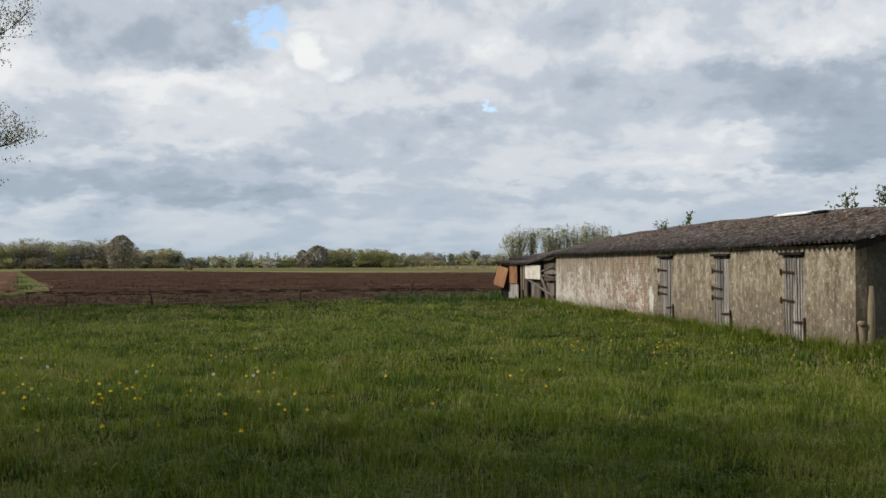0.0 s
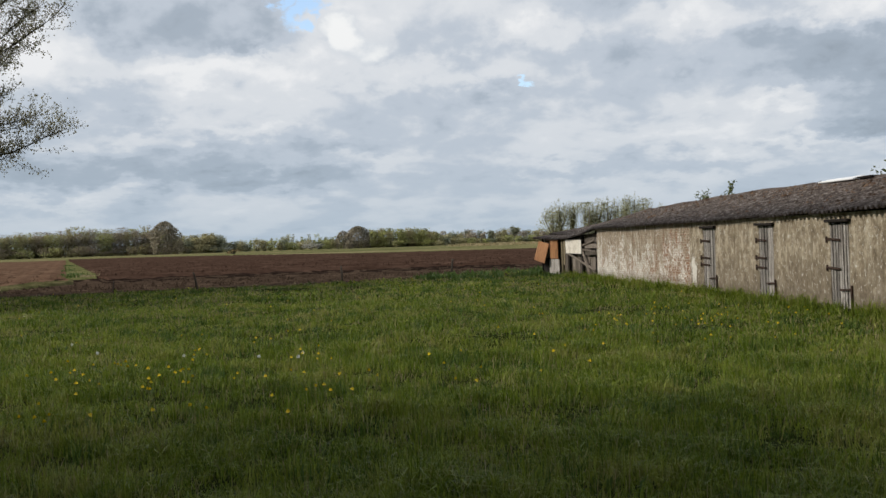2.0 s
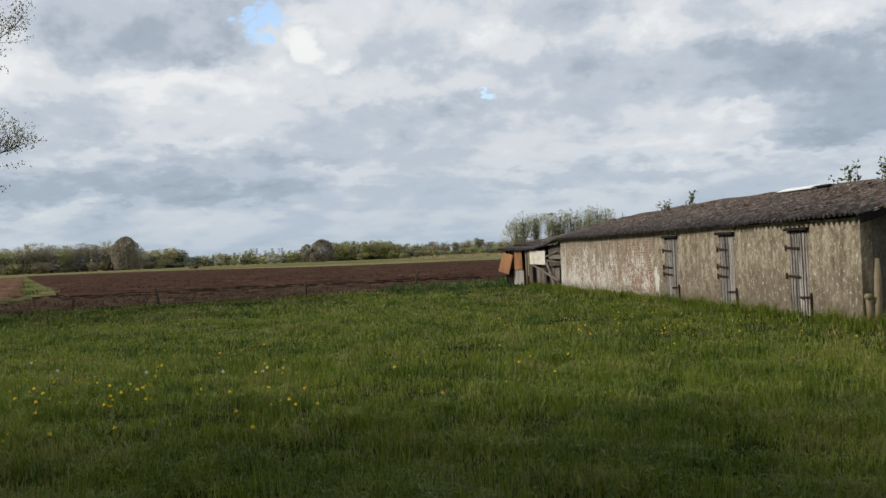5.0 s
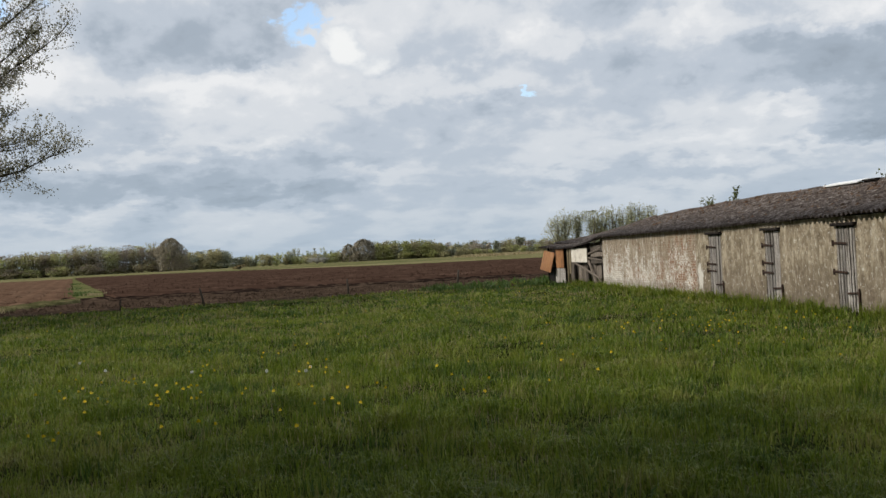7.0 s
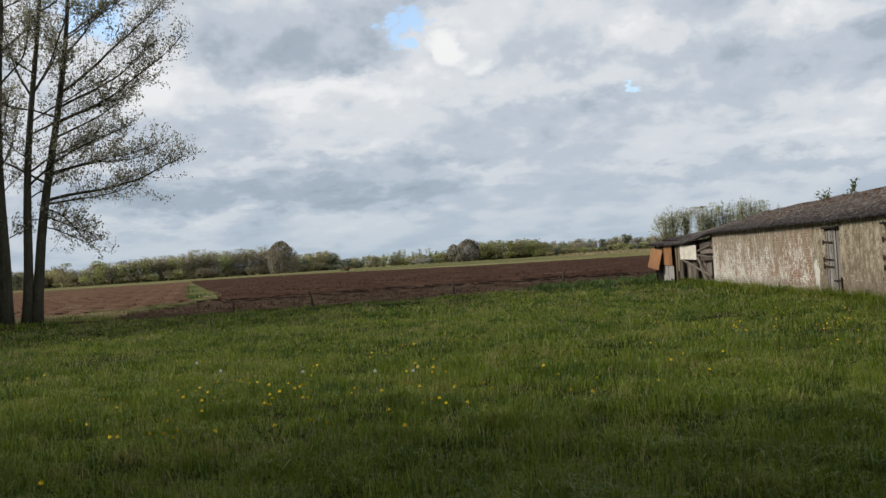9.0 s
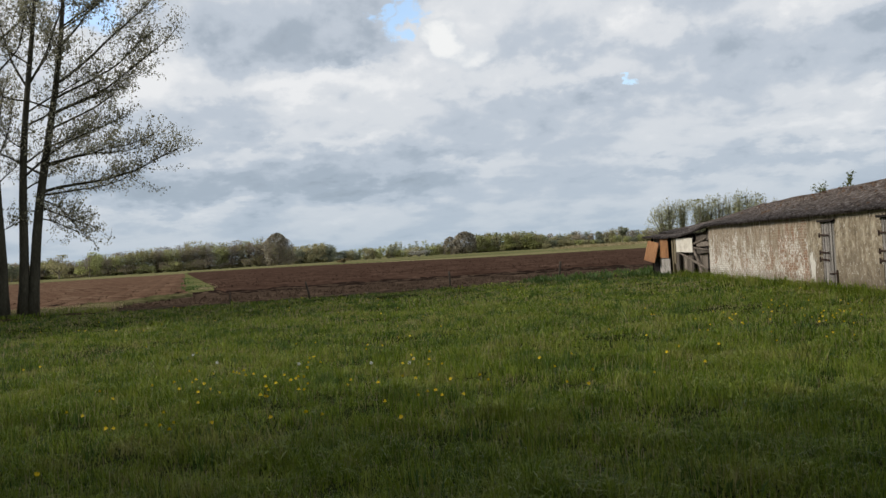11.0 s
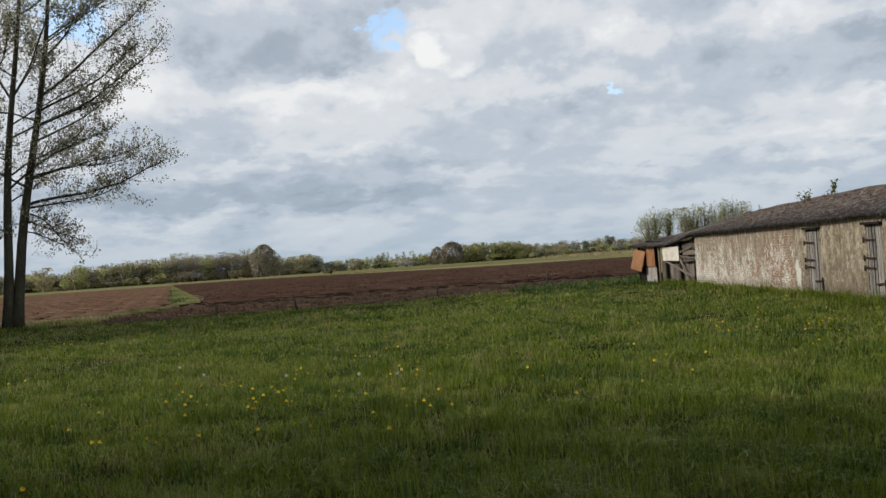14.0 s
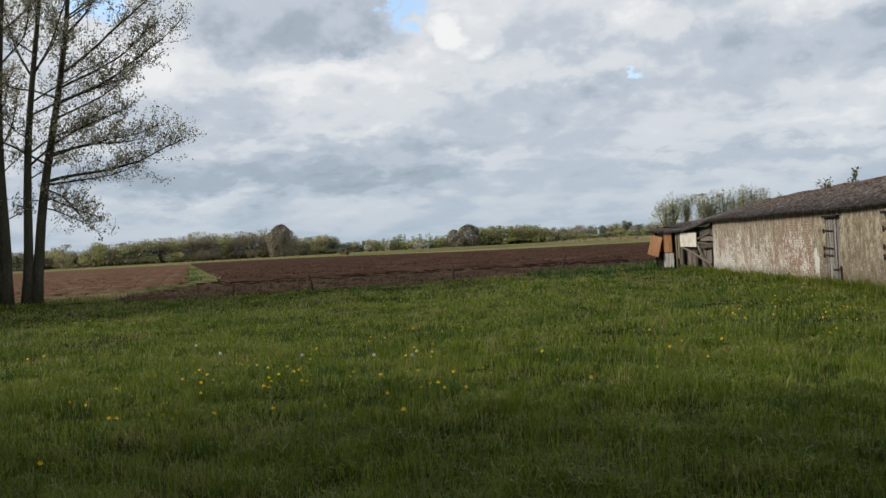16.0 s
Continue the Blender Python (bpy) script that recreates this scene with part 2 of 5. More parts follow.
def block(size, centre, mat, bevel=0.008, rot=(0, 0, 0), wobble=0.0, cuts=0):
    """A bevelled, slightly uneven block as a mesh."""
    bm = bmesh.new()
    bmesh.ops.create_cube(bm, size=1.0)
    bmesh.ops.scale(bm, vec=size, verts=bm.verts)
    if cuts:
        long = max(range(3), key=lambda i: size[i])
        es = [e for e in bm.edges if abs((e.verts[0].co - e.verts[1].co)[long]) > size[long] * 0.9]
        bmesh.ops.subdivide_edges(bm, edges=es, cuts=cuts)
    if bevel:
        bmesh.ops.bevel(bm, geom=[e for e in bm.edges if len(e.link_faces) == 2 and e.calc_face_angle(0) > 0.5], offset=min(bevel, min(size) * 0.3), segments=1, affect="EDGES")
    for v in bm.verts:
        if wobble:
            v.co += Vector(noise.noise_vector(v.co * 2.3 + Vector(centre))) * wobble
    bmesh.ops.transform(bm, matrix=pose(*centre, *rot), verts=bm.verts)
    me = bpy.data.meshes.new("block")
    bm.to_mesh(me)
    bm.free()
    me.materials.append(mat)
    return me


def tube(points, radii, sides=7):
    """Rings along a line of points: verts and faces, closed at both ends."""
    vs, fs = [], []
    n = len(points)
    for i, p in enumerate(points):
        a, b = points[max(i - 1, 0)], points[min(i + 1, n - 1)]
        d = (b - a).normalized()
        u = d.orthogonal().normalized()
        w = d.cross(u)
        for k in range(sides):
            t = 2 * math.pi * k / sides
            vs.append(p + (u * math.cos(t) + w * math.sin(t)) * radii[i])
    for i in range(n - 1):
        for k in range(sides):
            a, b = i * sides + k, i * sides + (k + 1) % sides
            fs.append((a, b, b + sides, a + sides))
    fs.append(tuple(range(sides - 1, -1, -1)))
    fs.append(tuple(range((n - 1) * sides, n * sides)))
    return vs, fs


def gather(pieces):
    vs, fs = [], []
    for v, f in pieces:
        k = len(vs)
        vs += list(v)
        fs += [tuple(i + k for i in q) for q in f]
    return vs, fs


# ------------------------------------------------------------------ ground
EDGE_AZ = [-180, -60, -40, -34, -31.7, -26.7, -20, -12, -7, -1.9, 1, 3, 8, 30, 180]
EDGE_R = [30, 33, 36, 38, 40.2, 39, 39.6, 39.9, 41.3, 46.0, 47.8, 49.5, 53, 56, 40]
BANK_AZ = [-60, -36, -31.7, -28.2, -26.6, -25, -24.1, -22.2, -21.7, -17, -7, -1.9, 3, 16]
BANK_R = [48, 52, 52.8, 50.2, 53.4, 56, 61.0, 60, 55, 56.9, 58.5, 60, 60, 60]


def meadow_edge(az):
    """How far the meadow reaches, towards az degrees, before the bare earth begins."""
    return float(np.interp(az, EDGE_AZ, EDGE_R))


def bank_edge(az):
    return float(np.interp(az, BANK_AZ, BANK_R))


vs, fs = [], []
for j, y in enumerate((-2500, -400, 150, 400, 900, 3500)):
    for i, x in enumerate((-3500, -900, -200, 200, 900, 3500)):
        vs.append((x, y, -0.12))
        if i and j:
            a = j * 6 + i
            fs.append((a - 7, a - 6, a, a - 1))
tagged(new("ground", mesh_of("ground", vs, fs, FARGRASS)), "wide flat pale green grassland reaching the horizon", "ground", kind="structure")

# the meadow, up to the bare earth
def turf_z(x, y):
    return 0.05 * noise.noise(Vector((x * 0.35, y * 0.35, 0))) + 0.03 * noise.noise(Vector((x, y, 5)))


vs, fs = [(0, 0, turf_z(0, 0))], []
NA, NR = 240, 60
for j in range(1, NR + 1):
    for i in range(NA):
        az = -180 + 360 * i / NA
        e = meadow_edge(az)
        r = e * (j / NR)
        x, y = r * math.sin(radians(az)), r * math.cos(radians(az))
        vs.append((x, y, turf_z(x, y) * min(1, (e - r) / 2)))
for i in range(NA):
    fs.append((0, 1 + (i + 1) % NA, 1 + i))
for j in range(NR - 1):
    for i in range(NA):
        a, c = 1 + j * NA + i, 1 + j * NA + (i + 1) % NA
        fs.append((a, c, c + NA, a + NA))
tagged(new("meadow", mesh_of("meadow", vs, fs, GAP_SHADE_TURF, True)), "rough green meadow turf with uneven tufts, darkened as shade between blades", "meadow", kind="structure")


def land(name, lo, hi, na, nr, a0, a1, mat, lift, rough, scale, label, power=1.0, prof=None, rows=0.0):
    """A piece of land between two directions and two distances, with clods and unevenness."""
    vs, fs = [], []
    for j in range(nr + 1):
        v = (j / nr) ** power
        for i in range(na + 1):
            az = a0(v) + (a1(v) - a0(v)) * i / na
            r = lo(az) + (hi(az) - lo(az)) * v
            x, y = r * math.sin(radians(az)), r * math.cos(radians(az))
            p = Vector((x * scale, y * scale, lift * 7))
            k = rough * (noise.noise(p) + 0.7 * noise.noise(p * 2.7))
            k += rows * math.sin((x * 0.915 + y * 0.403) * 4.2 + 1.5 * noise.noise(Vector((x * 0.05, y * 0.05, 0)))) if rows else 0
            vs.append((x, y, lift + k * (0 if j == 0 else 1) + (prof(v, az) if prof else 0)))
    for j in range(nr):
        for i in range(na):
            a = j * (na + 1) + i
            fs.append((a, a + na + 1, a + na + 2, a + 1))
    me = mesh_of(name, vs, fs, mat, True)
    me.flip_normals()
    return tagged(new(name, me), label, "field", kind="structure")


VERGE_AZ = [-50, -31.5, -29.5, -28.2, -25.2, -23.4]
VERGE_LO = [38.5, 40.0, 41.8, 44.3, 49.0, 53.4]
VERGE_HI = [45.5, 45.0, 45.8, 47.0, 52.0, 55.0]


def strip_side(v):
    """The right-hand side of the grass strip, which narrows as it goes away."""
    r = 60 + 176 * v
    return -23.7 + 1.46 * max(0.0, min(1.0, (1 / r - 1 / 176) / (1 / 60 - 1 / 176)))


# dark band for the bank's shadow, carried by the soil colour
land("furrow", lambda a: bank_edge(a) - 4.5, lambda a: bank_edge(a) + 0.9, 420, 14, lambda v: -50, lambda v: 14, DARKSOIL, 0.09, 0.07, 1.0,
     "furrow along the ploughed field, its shade put into dark soil", prof=lambda v, a: -0.06 * math.sin(v * math.pi) - 0.2 * (1 - min(1, v / 0.2)))
land("bare_earth", lambda a: meadow_edge(a) - 0.2, lambda a: bank_edge(a) + 0.8, 420, 34, lambda v: -50, lambda v: 14, EARTH, 0.05, 0.075, 1.0,
     "strip of turned earth beside the meadow", prof=lambda v, a: -0.04 * math.sin(v * math.pi))
land("grass_verge", lambda a: float(np.interp(a, VERGE_AZ, VERGE_LO)), lambda a: float(np.interp(a, VERGE_AZ, VERGE_HI)) + 1.2, 160, 12, lambda v: -44, lambda v: -23.5, ROUGHGRASS, 0.04, 0.08, 0.9,
     "rough grassy verge below the tilled field", prof=lambda v, a: 0.10 * v + 0.04 - 0.2 * (1 - min(1, v / 0.25)))
land("ploughed_field", bank_edge, lambda a: float(np.interp(a, [-23, -20, -12, -7, 3, 16], [240, 235, 185, 155, 150, 150])), 520, 170, lambda v: strip_side(v) - 0.15, lambda v: 15, SOIL, 0.12, 0.095, 0.9,
     "brown ploughed field with rough clods", 2.4, prof=lambda v, a: 0.10 * min(1, v * 60) - 0.26 * (1 - min(1, v / 0.008)))
land("tilled_field", lambda a: float(np.interp(a, VERGE_AZ, VERGE_HI)), lambda a: 236, 300, 120, lambda v: -50, lambda v: -23.75, STUBBLE, 0.10, 0.045, 0.8,
     "pale brown tilled field in fine rows", 2.4, prof=lambda v, a: -0.22 * (1 - min(1, v / 0.008)), rows=0.038)
land("grass_strip", lambda a: bank_edge(a) - 0.6, lambda a: 238, 16, 80, lambda v: -23.85, strip_side, STRIPGRASS, 0.30, 0.06, 0.7,
     "narrow green strip between two fields", 2.4, prof=lambda v, a: -0.34 * (1 - min(1, v / 0.010)))


# ------------------------------------------------------------------ shed
SHED = pose(7.15, 16.66, 0, 0, 0, 8.6)
LENGTH, HALF = 19.55, 2.5


def ridge_z(s):
    return float(np.interp(s, [-1, 3, 5.4, 8, 12, 16.5, 19.6, 27], [2.66, 2.72, 2.75, 2.78, 2.78, 2.70, 2.65, 2.42])) + 0.015 * math.sin(s * 1.9)


def eave_z(s):
    return float(np.interp(s, [-1, 0, 4, 9, 14, 20], [2.0, 1.99, 1.96, 1.94, 1.94, 1.93])) + 0.008 * math.sin(s * 2.3)


def wall_material():
    """Old lime render, stained; courses of brick show through where it has come off."""
    m = bpy.data.materials.new("old_render_over_brick")
    m.use_nodes = True
    nt = m.node_tree
    N, L = nt.nodes.new, nt.links.new
    b = nt.nodes["Principled BSDF"]
    b.inputs["Roughness"].default_value = 0.95
    b.inputs["Specular IOR Level"].default_value = 0.1
    tc = N("ShaderNodeTexCoord").outputs["Object"]
    sep = N("ShaderNodeSeparateXYZ")
    L(tc, sep.inputs[0])

    def noi(scale, detail=6, rough=0.6, st=(1, 1, 1), off=0):
        mp = N("ShaderNodeMapping")
        mp.inputs["Scale"].default_value = st
        mp.inputs["Location"].default_value = (off, off, off)
        L(tc, mp.inputs[0])
        n = N("ShaderNodeTexNoise")
        n.inputs["Scale"].default_value, n.inputs["Detail"].default_value, n.inputs["Roughness"].default_value = scale, detail, rough
        L(mp.outputs[0], n.inputs["Vector"])
        return n.outputs[0]

    def ramp(f, stops):
        r = N("ShaderNodeValToRGB")
        while len(r.color_ramp.elements) < len(stops):
            r.color_ramp.elements.new(0.5)
        for e, (p, c) in zip(r.color_ramp.elements, stops):
            e.position, e.color = p, (*((c, c, c) if isinstance(c, (int, float)) else c), 1)
        L(f, r.inputs[0])
        return r.outputs[0]

    def mth(op, a, c):
        n = N("ShaderNodeMath")
        n.operation = op
        for i, v in enumerate((a, c)):
            if isinstance(v, (int, float)):
                n.inputs[i].default_value = v
            else:
                L(v, n.inputs[i])
        return n.outputs[0]

    def mix(f, a, c):
        n = N("ShaderNodeMix")
        n.data_type = "RGBA"
        for s, v in ((n.inputs[0], f), (n.inputs[6], a), (n.inputs[7], c)):
            if isinstance(v, (int, float)):
                s.default_value = v
            elif isinstance(v, tuple):
                s.default_value = (*v, 1)
            else:
                L(v, s)
        return n.outputs[2]

    y, z = sep.outputs[1], sep.outputs[2]
    # render coat: beige, streaked downwards, browner towards the foot in an uneven tide, with pale flecks
    coat = ramp(noi(4.2, 10, 0.76, (1, 1, 0.7)), [(0.36, (0.11, 0.084, 0.056)), (0.45, (0.215, 0.172, 0.117)), (0.53, (0.325, 0.27, 0.19)), (0.64, (0.50, 0.44, 0.335))])
    tide = ramp(mth("ADD", mth("MULTIPLY", z, 0.45), mth("MULTIPLY", mth("SUBTRACT", noi(1.6, 7, 0.7, (1, 1, 0.4), 12), 0.5), 1.3)), [(0.30, 1.0), (0.52, 0.0)])
    coat = mix(mth("MULTIPLY", tide, 0.55), coat, (0.135, 0.105, 0.075))
    streak = ramp(noi(7.0, 6, 0.65, (1, 1, 0.10), 21), [(0.40, 1.0), (0.52, 0.0)])
    coat = mix(mth("MULTIPLY", streak, 0.35), coat, (0.13, 0.105, 0.070))
    pale = ramp(noi(6.0, 7, 0.70, (1, 1, 0.28), 15), [(0.56, 0.0), (0.66, 1.0)])
    coat = mix(mth("MULTIPLY", pale, 0.45), coat, (0.47, 0.42, 0.32))
    flecks = ramp(noi(12.0, 7, 0.76, (1, 1, 0.75), 3), [(0.575, 0.0), (0.61, 1.0)])
    coat = mix(mth("MULTIPLY", flecks, 0.85), coat, (0.60, 0.565, 0.49))
    pits = ramp(noi(19, 6, 0.72, (1, 1, 0.9), 8), [(0.33, 1.0), (0.43, 0.0)])
    coat = mix(mth("MULTIPLY", pits, 0.7), coat, (0.085, 0.068, 0.048))
    # brick
    sw = N("ShaderNodeCombineXYZ")
    L(mth("ADD", y, mth("MULTIPLY", noi(4.0, 4, 0.6, (1, 1, 1), 7), 0.06)), sw.inputs[0])
    L(mth("ADD", z, mth("MULTIPLY", noi(3.0, 4, 0.6, (1, 1, 1), 1), 0.035)), sw.inputs[1])
    br = N("ShaderNodeTexBrick")
    L(sw.outputs[0], br.inputs["Vector"])
    br.inputs["Scale"].default_value = 1.0
    br.inputs["Brick Width"].default_value, br.inputs["Row Height"].default_value = 0.225, 0.072
    br.inputs["Mortar Size"].default_value, br.inputs["Mortar Smooth"].default_value = 0.010, 0.2
    br.inputs["Color1"].default_value = (0.31, 0.150, 0.080, 1)
    br.inputs["Color2"].default_value = (0.27, 0.175, 0.11, 1)
    br.inputs["Mortar"].default_value = (0.50, 0.45, 0.37, 1)
    brick = mix(mth("MULTIPLY", ramp(noi(9.0, 4, 0.6, (1, 1, 2.2), 17), [(0.42, 0.0), (0.60, 1.0)]), 0.65), br.outputs["Color"], (0.145, 0.085, 0.055))
    # limewash that holds best on the lower half, worn plaster above it
    low = mth("MULTIPLY", mth("SUBTRACT", 0.80, z), 0.060)
    far = mth("MULTIPLY", mth("SUBTRACT", y, 14.0), 0.003)
    lime = ramp(mth("ADD", mth("ADD", low, far), mth("ADD", mth("MULTIPLY", noi(11.0, 8, 0.78, (1, 1, 0.75), 2), 0.62), mth("MULTIPLY", noi(2.0, 6, 0.65, (1, 1, 0.6), 4), 0.38))), [(0.492, 0.0), (0.522, 1.0)])
    away = ramp(mth("MULTIPLY", mth("ADD", y, mth("MULTIPLY", noi(1.2, 5, 0.6, (1, 1, 0.5), 41), 3.0)), 0.05), [(0.665, 0.0), (0.715, 1.0)])
    skim = ramp(mth("ADD", mth("ADD", mth("MULTIPLY", mth("SUBTRACT", z, 1.0), 0.10), mth("MULTIPLY", away, 0.11)), noi(2.6, 9, 0.76, (1, 1, 0.6), 6)), [(0.53, 0.0), (0.60, 1.0)])
    skimcol = ramp(noi(5.0, 8, 0.72, (1, 1, 0.35), 31), [(0.36, (0.15, 0.115, 0.078)), (0.50, (0.29, 0.24, 0.17)), (0.66, (0.50, 0.45, 0.36))])
    whitecol = mix(br.outputs["Fac"], ramp(noi(16, 5, 0.7, (1, 1, 1), 11), [(0.35, (0.50, 0.46, 0.385)), (0.52, (0.78, 0.75, 0.68))]), (0.38, 0.33, 0.26))
    bare = mix(mth("MULTIPLY", skim, 0.80), brick, skimcol)
    bare = mix(mth("MULTIPLY", lime, 0.88), bare, whitecol)
    bare = mix(mth("MULTIPLY", pits, 0.65), bare, (0.12, 0.088, 0.060))
    # along the wall: render round the doors, then bare brick with limewash to the far corner
    wob = mth("MULTIPLY", mth("SUBTRACT", noi(1.1, 7, 0.68, (1, 1, 0.45), 5), 0.5), 3.2)
    s = mth("ADD", y, wob)
    isbrick = ramp(mth("MULTIPLY", s, 0.05), [(0.490, 0.0), (0.505, 1.0)])
    col = mix(isbrick, coat, bare)
    # limewash left beside the far door
    dy, dz = mth("MULTIPLY", mth("SUBTRACT", y, 9.75), 3.6), mth("MULTIPLY", mth("SUBTRACT", z, 0.55), 1.9)
    left = mth("ADD", mth("ADD", mth("MULTIPLY", dy, dy), mth("MULTIPLY", dz, dz)), mth("MULTIPLY", mth("SUBTRACT", noi(6.5, 8, 0.78, (1, 1, 0.6), 23), 0.5), 6.5))
    col = mix(mth("MULTIPLY", ramp(left, [(0.45, 1.0), (0.75, 0.0)]), 0.85), col, (0.66, 0.63, 0.56))
    # damp stains rising from the foot with an edge of their own
    foot = mth("ADD", sep.outputs[2], mth("MULTIPLY", noi(2.4, 6, 0.7, (1, 1, 0.2), 9), -0.62))
    stain = ramp(foot, [(0.0, 1.0), (0.16, 0.0)])
    col = mix(mth("MULTIPLY", stain, 0.45), col, (0.13, 0.105, 0.075))
    L(col, b.inputs["Base Color"])
    bp = N("ShaderNodeBump")
    bp.inputs["Strength"].default_value, bp.inputs["Distance"].default_value = 0.9, 0.025
    hgt = mth("ADD", mth("MULTIPLY", mth("MULTIPLY", br.outputs["Fac"], isbrick), -0.5), noi(16, 6, 0.7))
    L(hgt, bp.inputs["Height"])
    L(bp.outputs[0], b.inputs["Normal"])
    return m


WALL = wall_material()
# render darker than the front wall: the gable's shade is in its colour
GABLE = material("shade_darkened_render", [(0.3, (0.050, 0.045, 0.035)), (0.5, (0.10, 0.09, 0.07)), (0.68, (0.19, 0.17, 0.135))], 2.2, 0.95, 0.6, 16, stretch=(1, 1, 0.6))
ROOF = material("mossy_fibre_cement", [(0.38, (0.026, 0.018, 0.014)), (0.46, (0.062, 0.047, 0.039)), (0.53, (0.104, 0.084, 0.073)), (0.64, (0.24, 0.215, 0.195))], 7.0, 0.95, 0.9, 26, fine=22, objrand=0.13)
OLDWOOD = material("silver_grey_timber", [(0.34, (0.055, 0.046, 0.038)), (0.46, (0.20, 0.177, 0.155)), (0.54, (0.36, 0.33, 0.295)), (0.66, (0.56, 0.525, 0.48))], 7, 0.85, 0.8, 40, stretch=(3, 3, 0.16), objrand=0.35)
DARKWOOD = material("tarred_timber", [(0.35, (0.008, 0.006, 0.005)), (0.6, (0.026, 0.020, 0.016))], 6, 0.85, 0.4, 40, stretch=(3, 3, 0.4))
IRON = material("rusted_iron", [(0.4, (0.020, 0.013, 0.010)), (0.65, (0.075, 0.042, 0.028))], 18, 0.75, 0.3, 60)
ORANGE = material("orange_board", [(0.34, (0.13, 0.058, 0.026)), (0.48, (0.27, 0.125, 0.052)), (0.58, (0.34, 0.17, 0.075)), (0.70, (0.42, 0.25, 0.13))], 3.5, 0.75, 0.4, 30, stretch=(1, 1, 0.35))
CREAM = material("cream_board", [(0.32, (0.30, 0.25, 0.18)), (0.45, (0.60, 0.545, 0.45)), (0.6, (0.74, 0.69, 0.60))], 4, 0.6, 0.2, 30)
WHITE = material("white_translucent_sheet", [(0.3, (0.70, 0.71, 0.70)), (0.7, (0.82, 0.82, 0.81))], 3, 0.4, 0.1, 20)
STAKE = material("dark_stake_wood", [(0.3, (0.028, 0.022, 0.016)), (0.7, (0.085, 0.070, 0.052))], 4, 0.9, 0.5, 30, stretch=(2, 2, 0.3))
BROWNBOARD = material("brown_old_boards", [(0.3, (0.050, 0.040, 0.032)), (0.5, (0.14, 0.115, 0.092)), (0.7, (0.27, 0.23, 0.19))], 5, 0.9, 0.6, 40, stretch=(3, 3, 0.3), objrand=0.45)
POSTWOOD = material("weathered_post_wood", [(0.3, (0.11, 0.082, 0.048)), (0.5, (0.23, 0.185, 0.115)), (0.7, (0.36, 0.30, 0.20))], 4, 0.85, 0.5, 30, stretch=(2, 2, 0.3))

DOORS = ((1.76, 2.46), (4.93, 5.67), (8.23, 9.05))
DOOR_TOP = 1.76

shed = thing("shed", SHED, "long low old brick shed with a corrugated roof", "shed")


def slab(y0, y1, z0, z1, x0=0.0, x1=0.22):
    """One stretch of the front wall, with a slightly uneven face."""
    ny, nz = max(1, round((y1 - y0) / 0.25)), max(1, round((z1 - z0) / 0.25))
    vs, fs = [], []
    for side in (x0, x1):
        for j in range(nz + 1):
            for i in range(ny + 1):
                y, z = y0 + (y1 - y0) * i / ny, z0 + (z1 - z0) * j / nz
                w = 0.010 * noise.noise(Vector((y * 1.1, z * 1.3, 0))) if side == x0 and 0 < i < ny else 0
                vs.append((side + w, y, z))
    k = (nz + 1) * (ny + 1)
    for j in range(nz):
        for i in range(ny):
            a = j * (ny + 1) + i
            fs.append((a, a + ny + 1, a + ny + 2, a + 1))
            fs.append((a + k, a + k + 1, a + k + ny + 2, a + k + ny + 1))
    for i in range(ny):
        t = nz * (ny + 1) + i
        fs.append((i, i + 1, i + 1 + k, i + k))
        fs.append((t, t + k, t + k + 1, t + 1))
    for j in range(nz):
        a, c = j * (ny + 1), j * (ny + 1) + ny
        fs.append((a, a + k, a + k + ny + 1, a + ny + 1))
        fs.append((c, c + ny + 1, c + k + ny + 1, c + k))
    return vs, fs


cut = 0.0
for a, b in DOORS + ((LENGTH, LENGTH),):
    part("front_wall", mesh_of("front_wall", *slab(cut, a, -0.2, 1.93), WALL), shed, "stained beige render flaking off old brick")
    if b > a:
        part("wall_over_door", mesh_of("wall_over_door", *slab(a, b, DOOR_TOP + 0.05, 1.93), WALL), shed)
    cut = b


def gable(y0, y1, zr):
    pts = [(0.222, -0.2), (2 * HALF, -0.2), (2 * HALF, 1.92), (HALF, zr - 0.12), (0.222, 1.99)]
    vs = [(x, y, z) for y in (y0, y1) for x, z in pts]
    return vs, [(0, 1, 2, 3, 4), (9, 8, 7, 6, 5)] + [(i, i + 5, (i + 1) % 5 + 5, (i + 1) % 5) for i in range(5)]


part("gable_wall", mesh_of("gable_wall", *gable(0.0, 0.22, ridge_z(0)), GABLE), shed, "rendered gable, shade put into its dark colour")
part("gable_wall", mesh_of("gable_wall", *gable(LENGTH - 0.22, LENGTH, ridge_z(LENGTH)), GABLE), shed)
part("back_wall", block((0.2, LENGTH, 2.1), (2 * HALF + 0.12, LENGTH / 2, 0.85), GABLE, 0.01), shed)


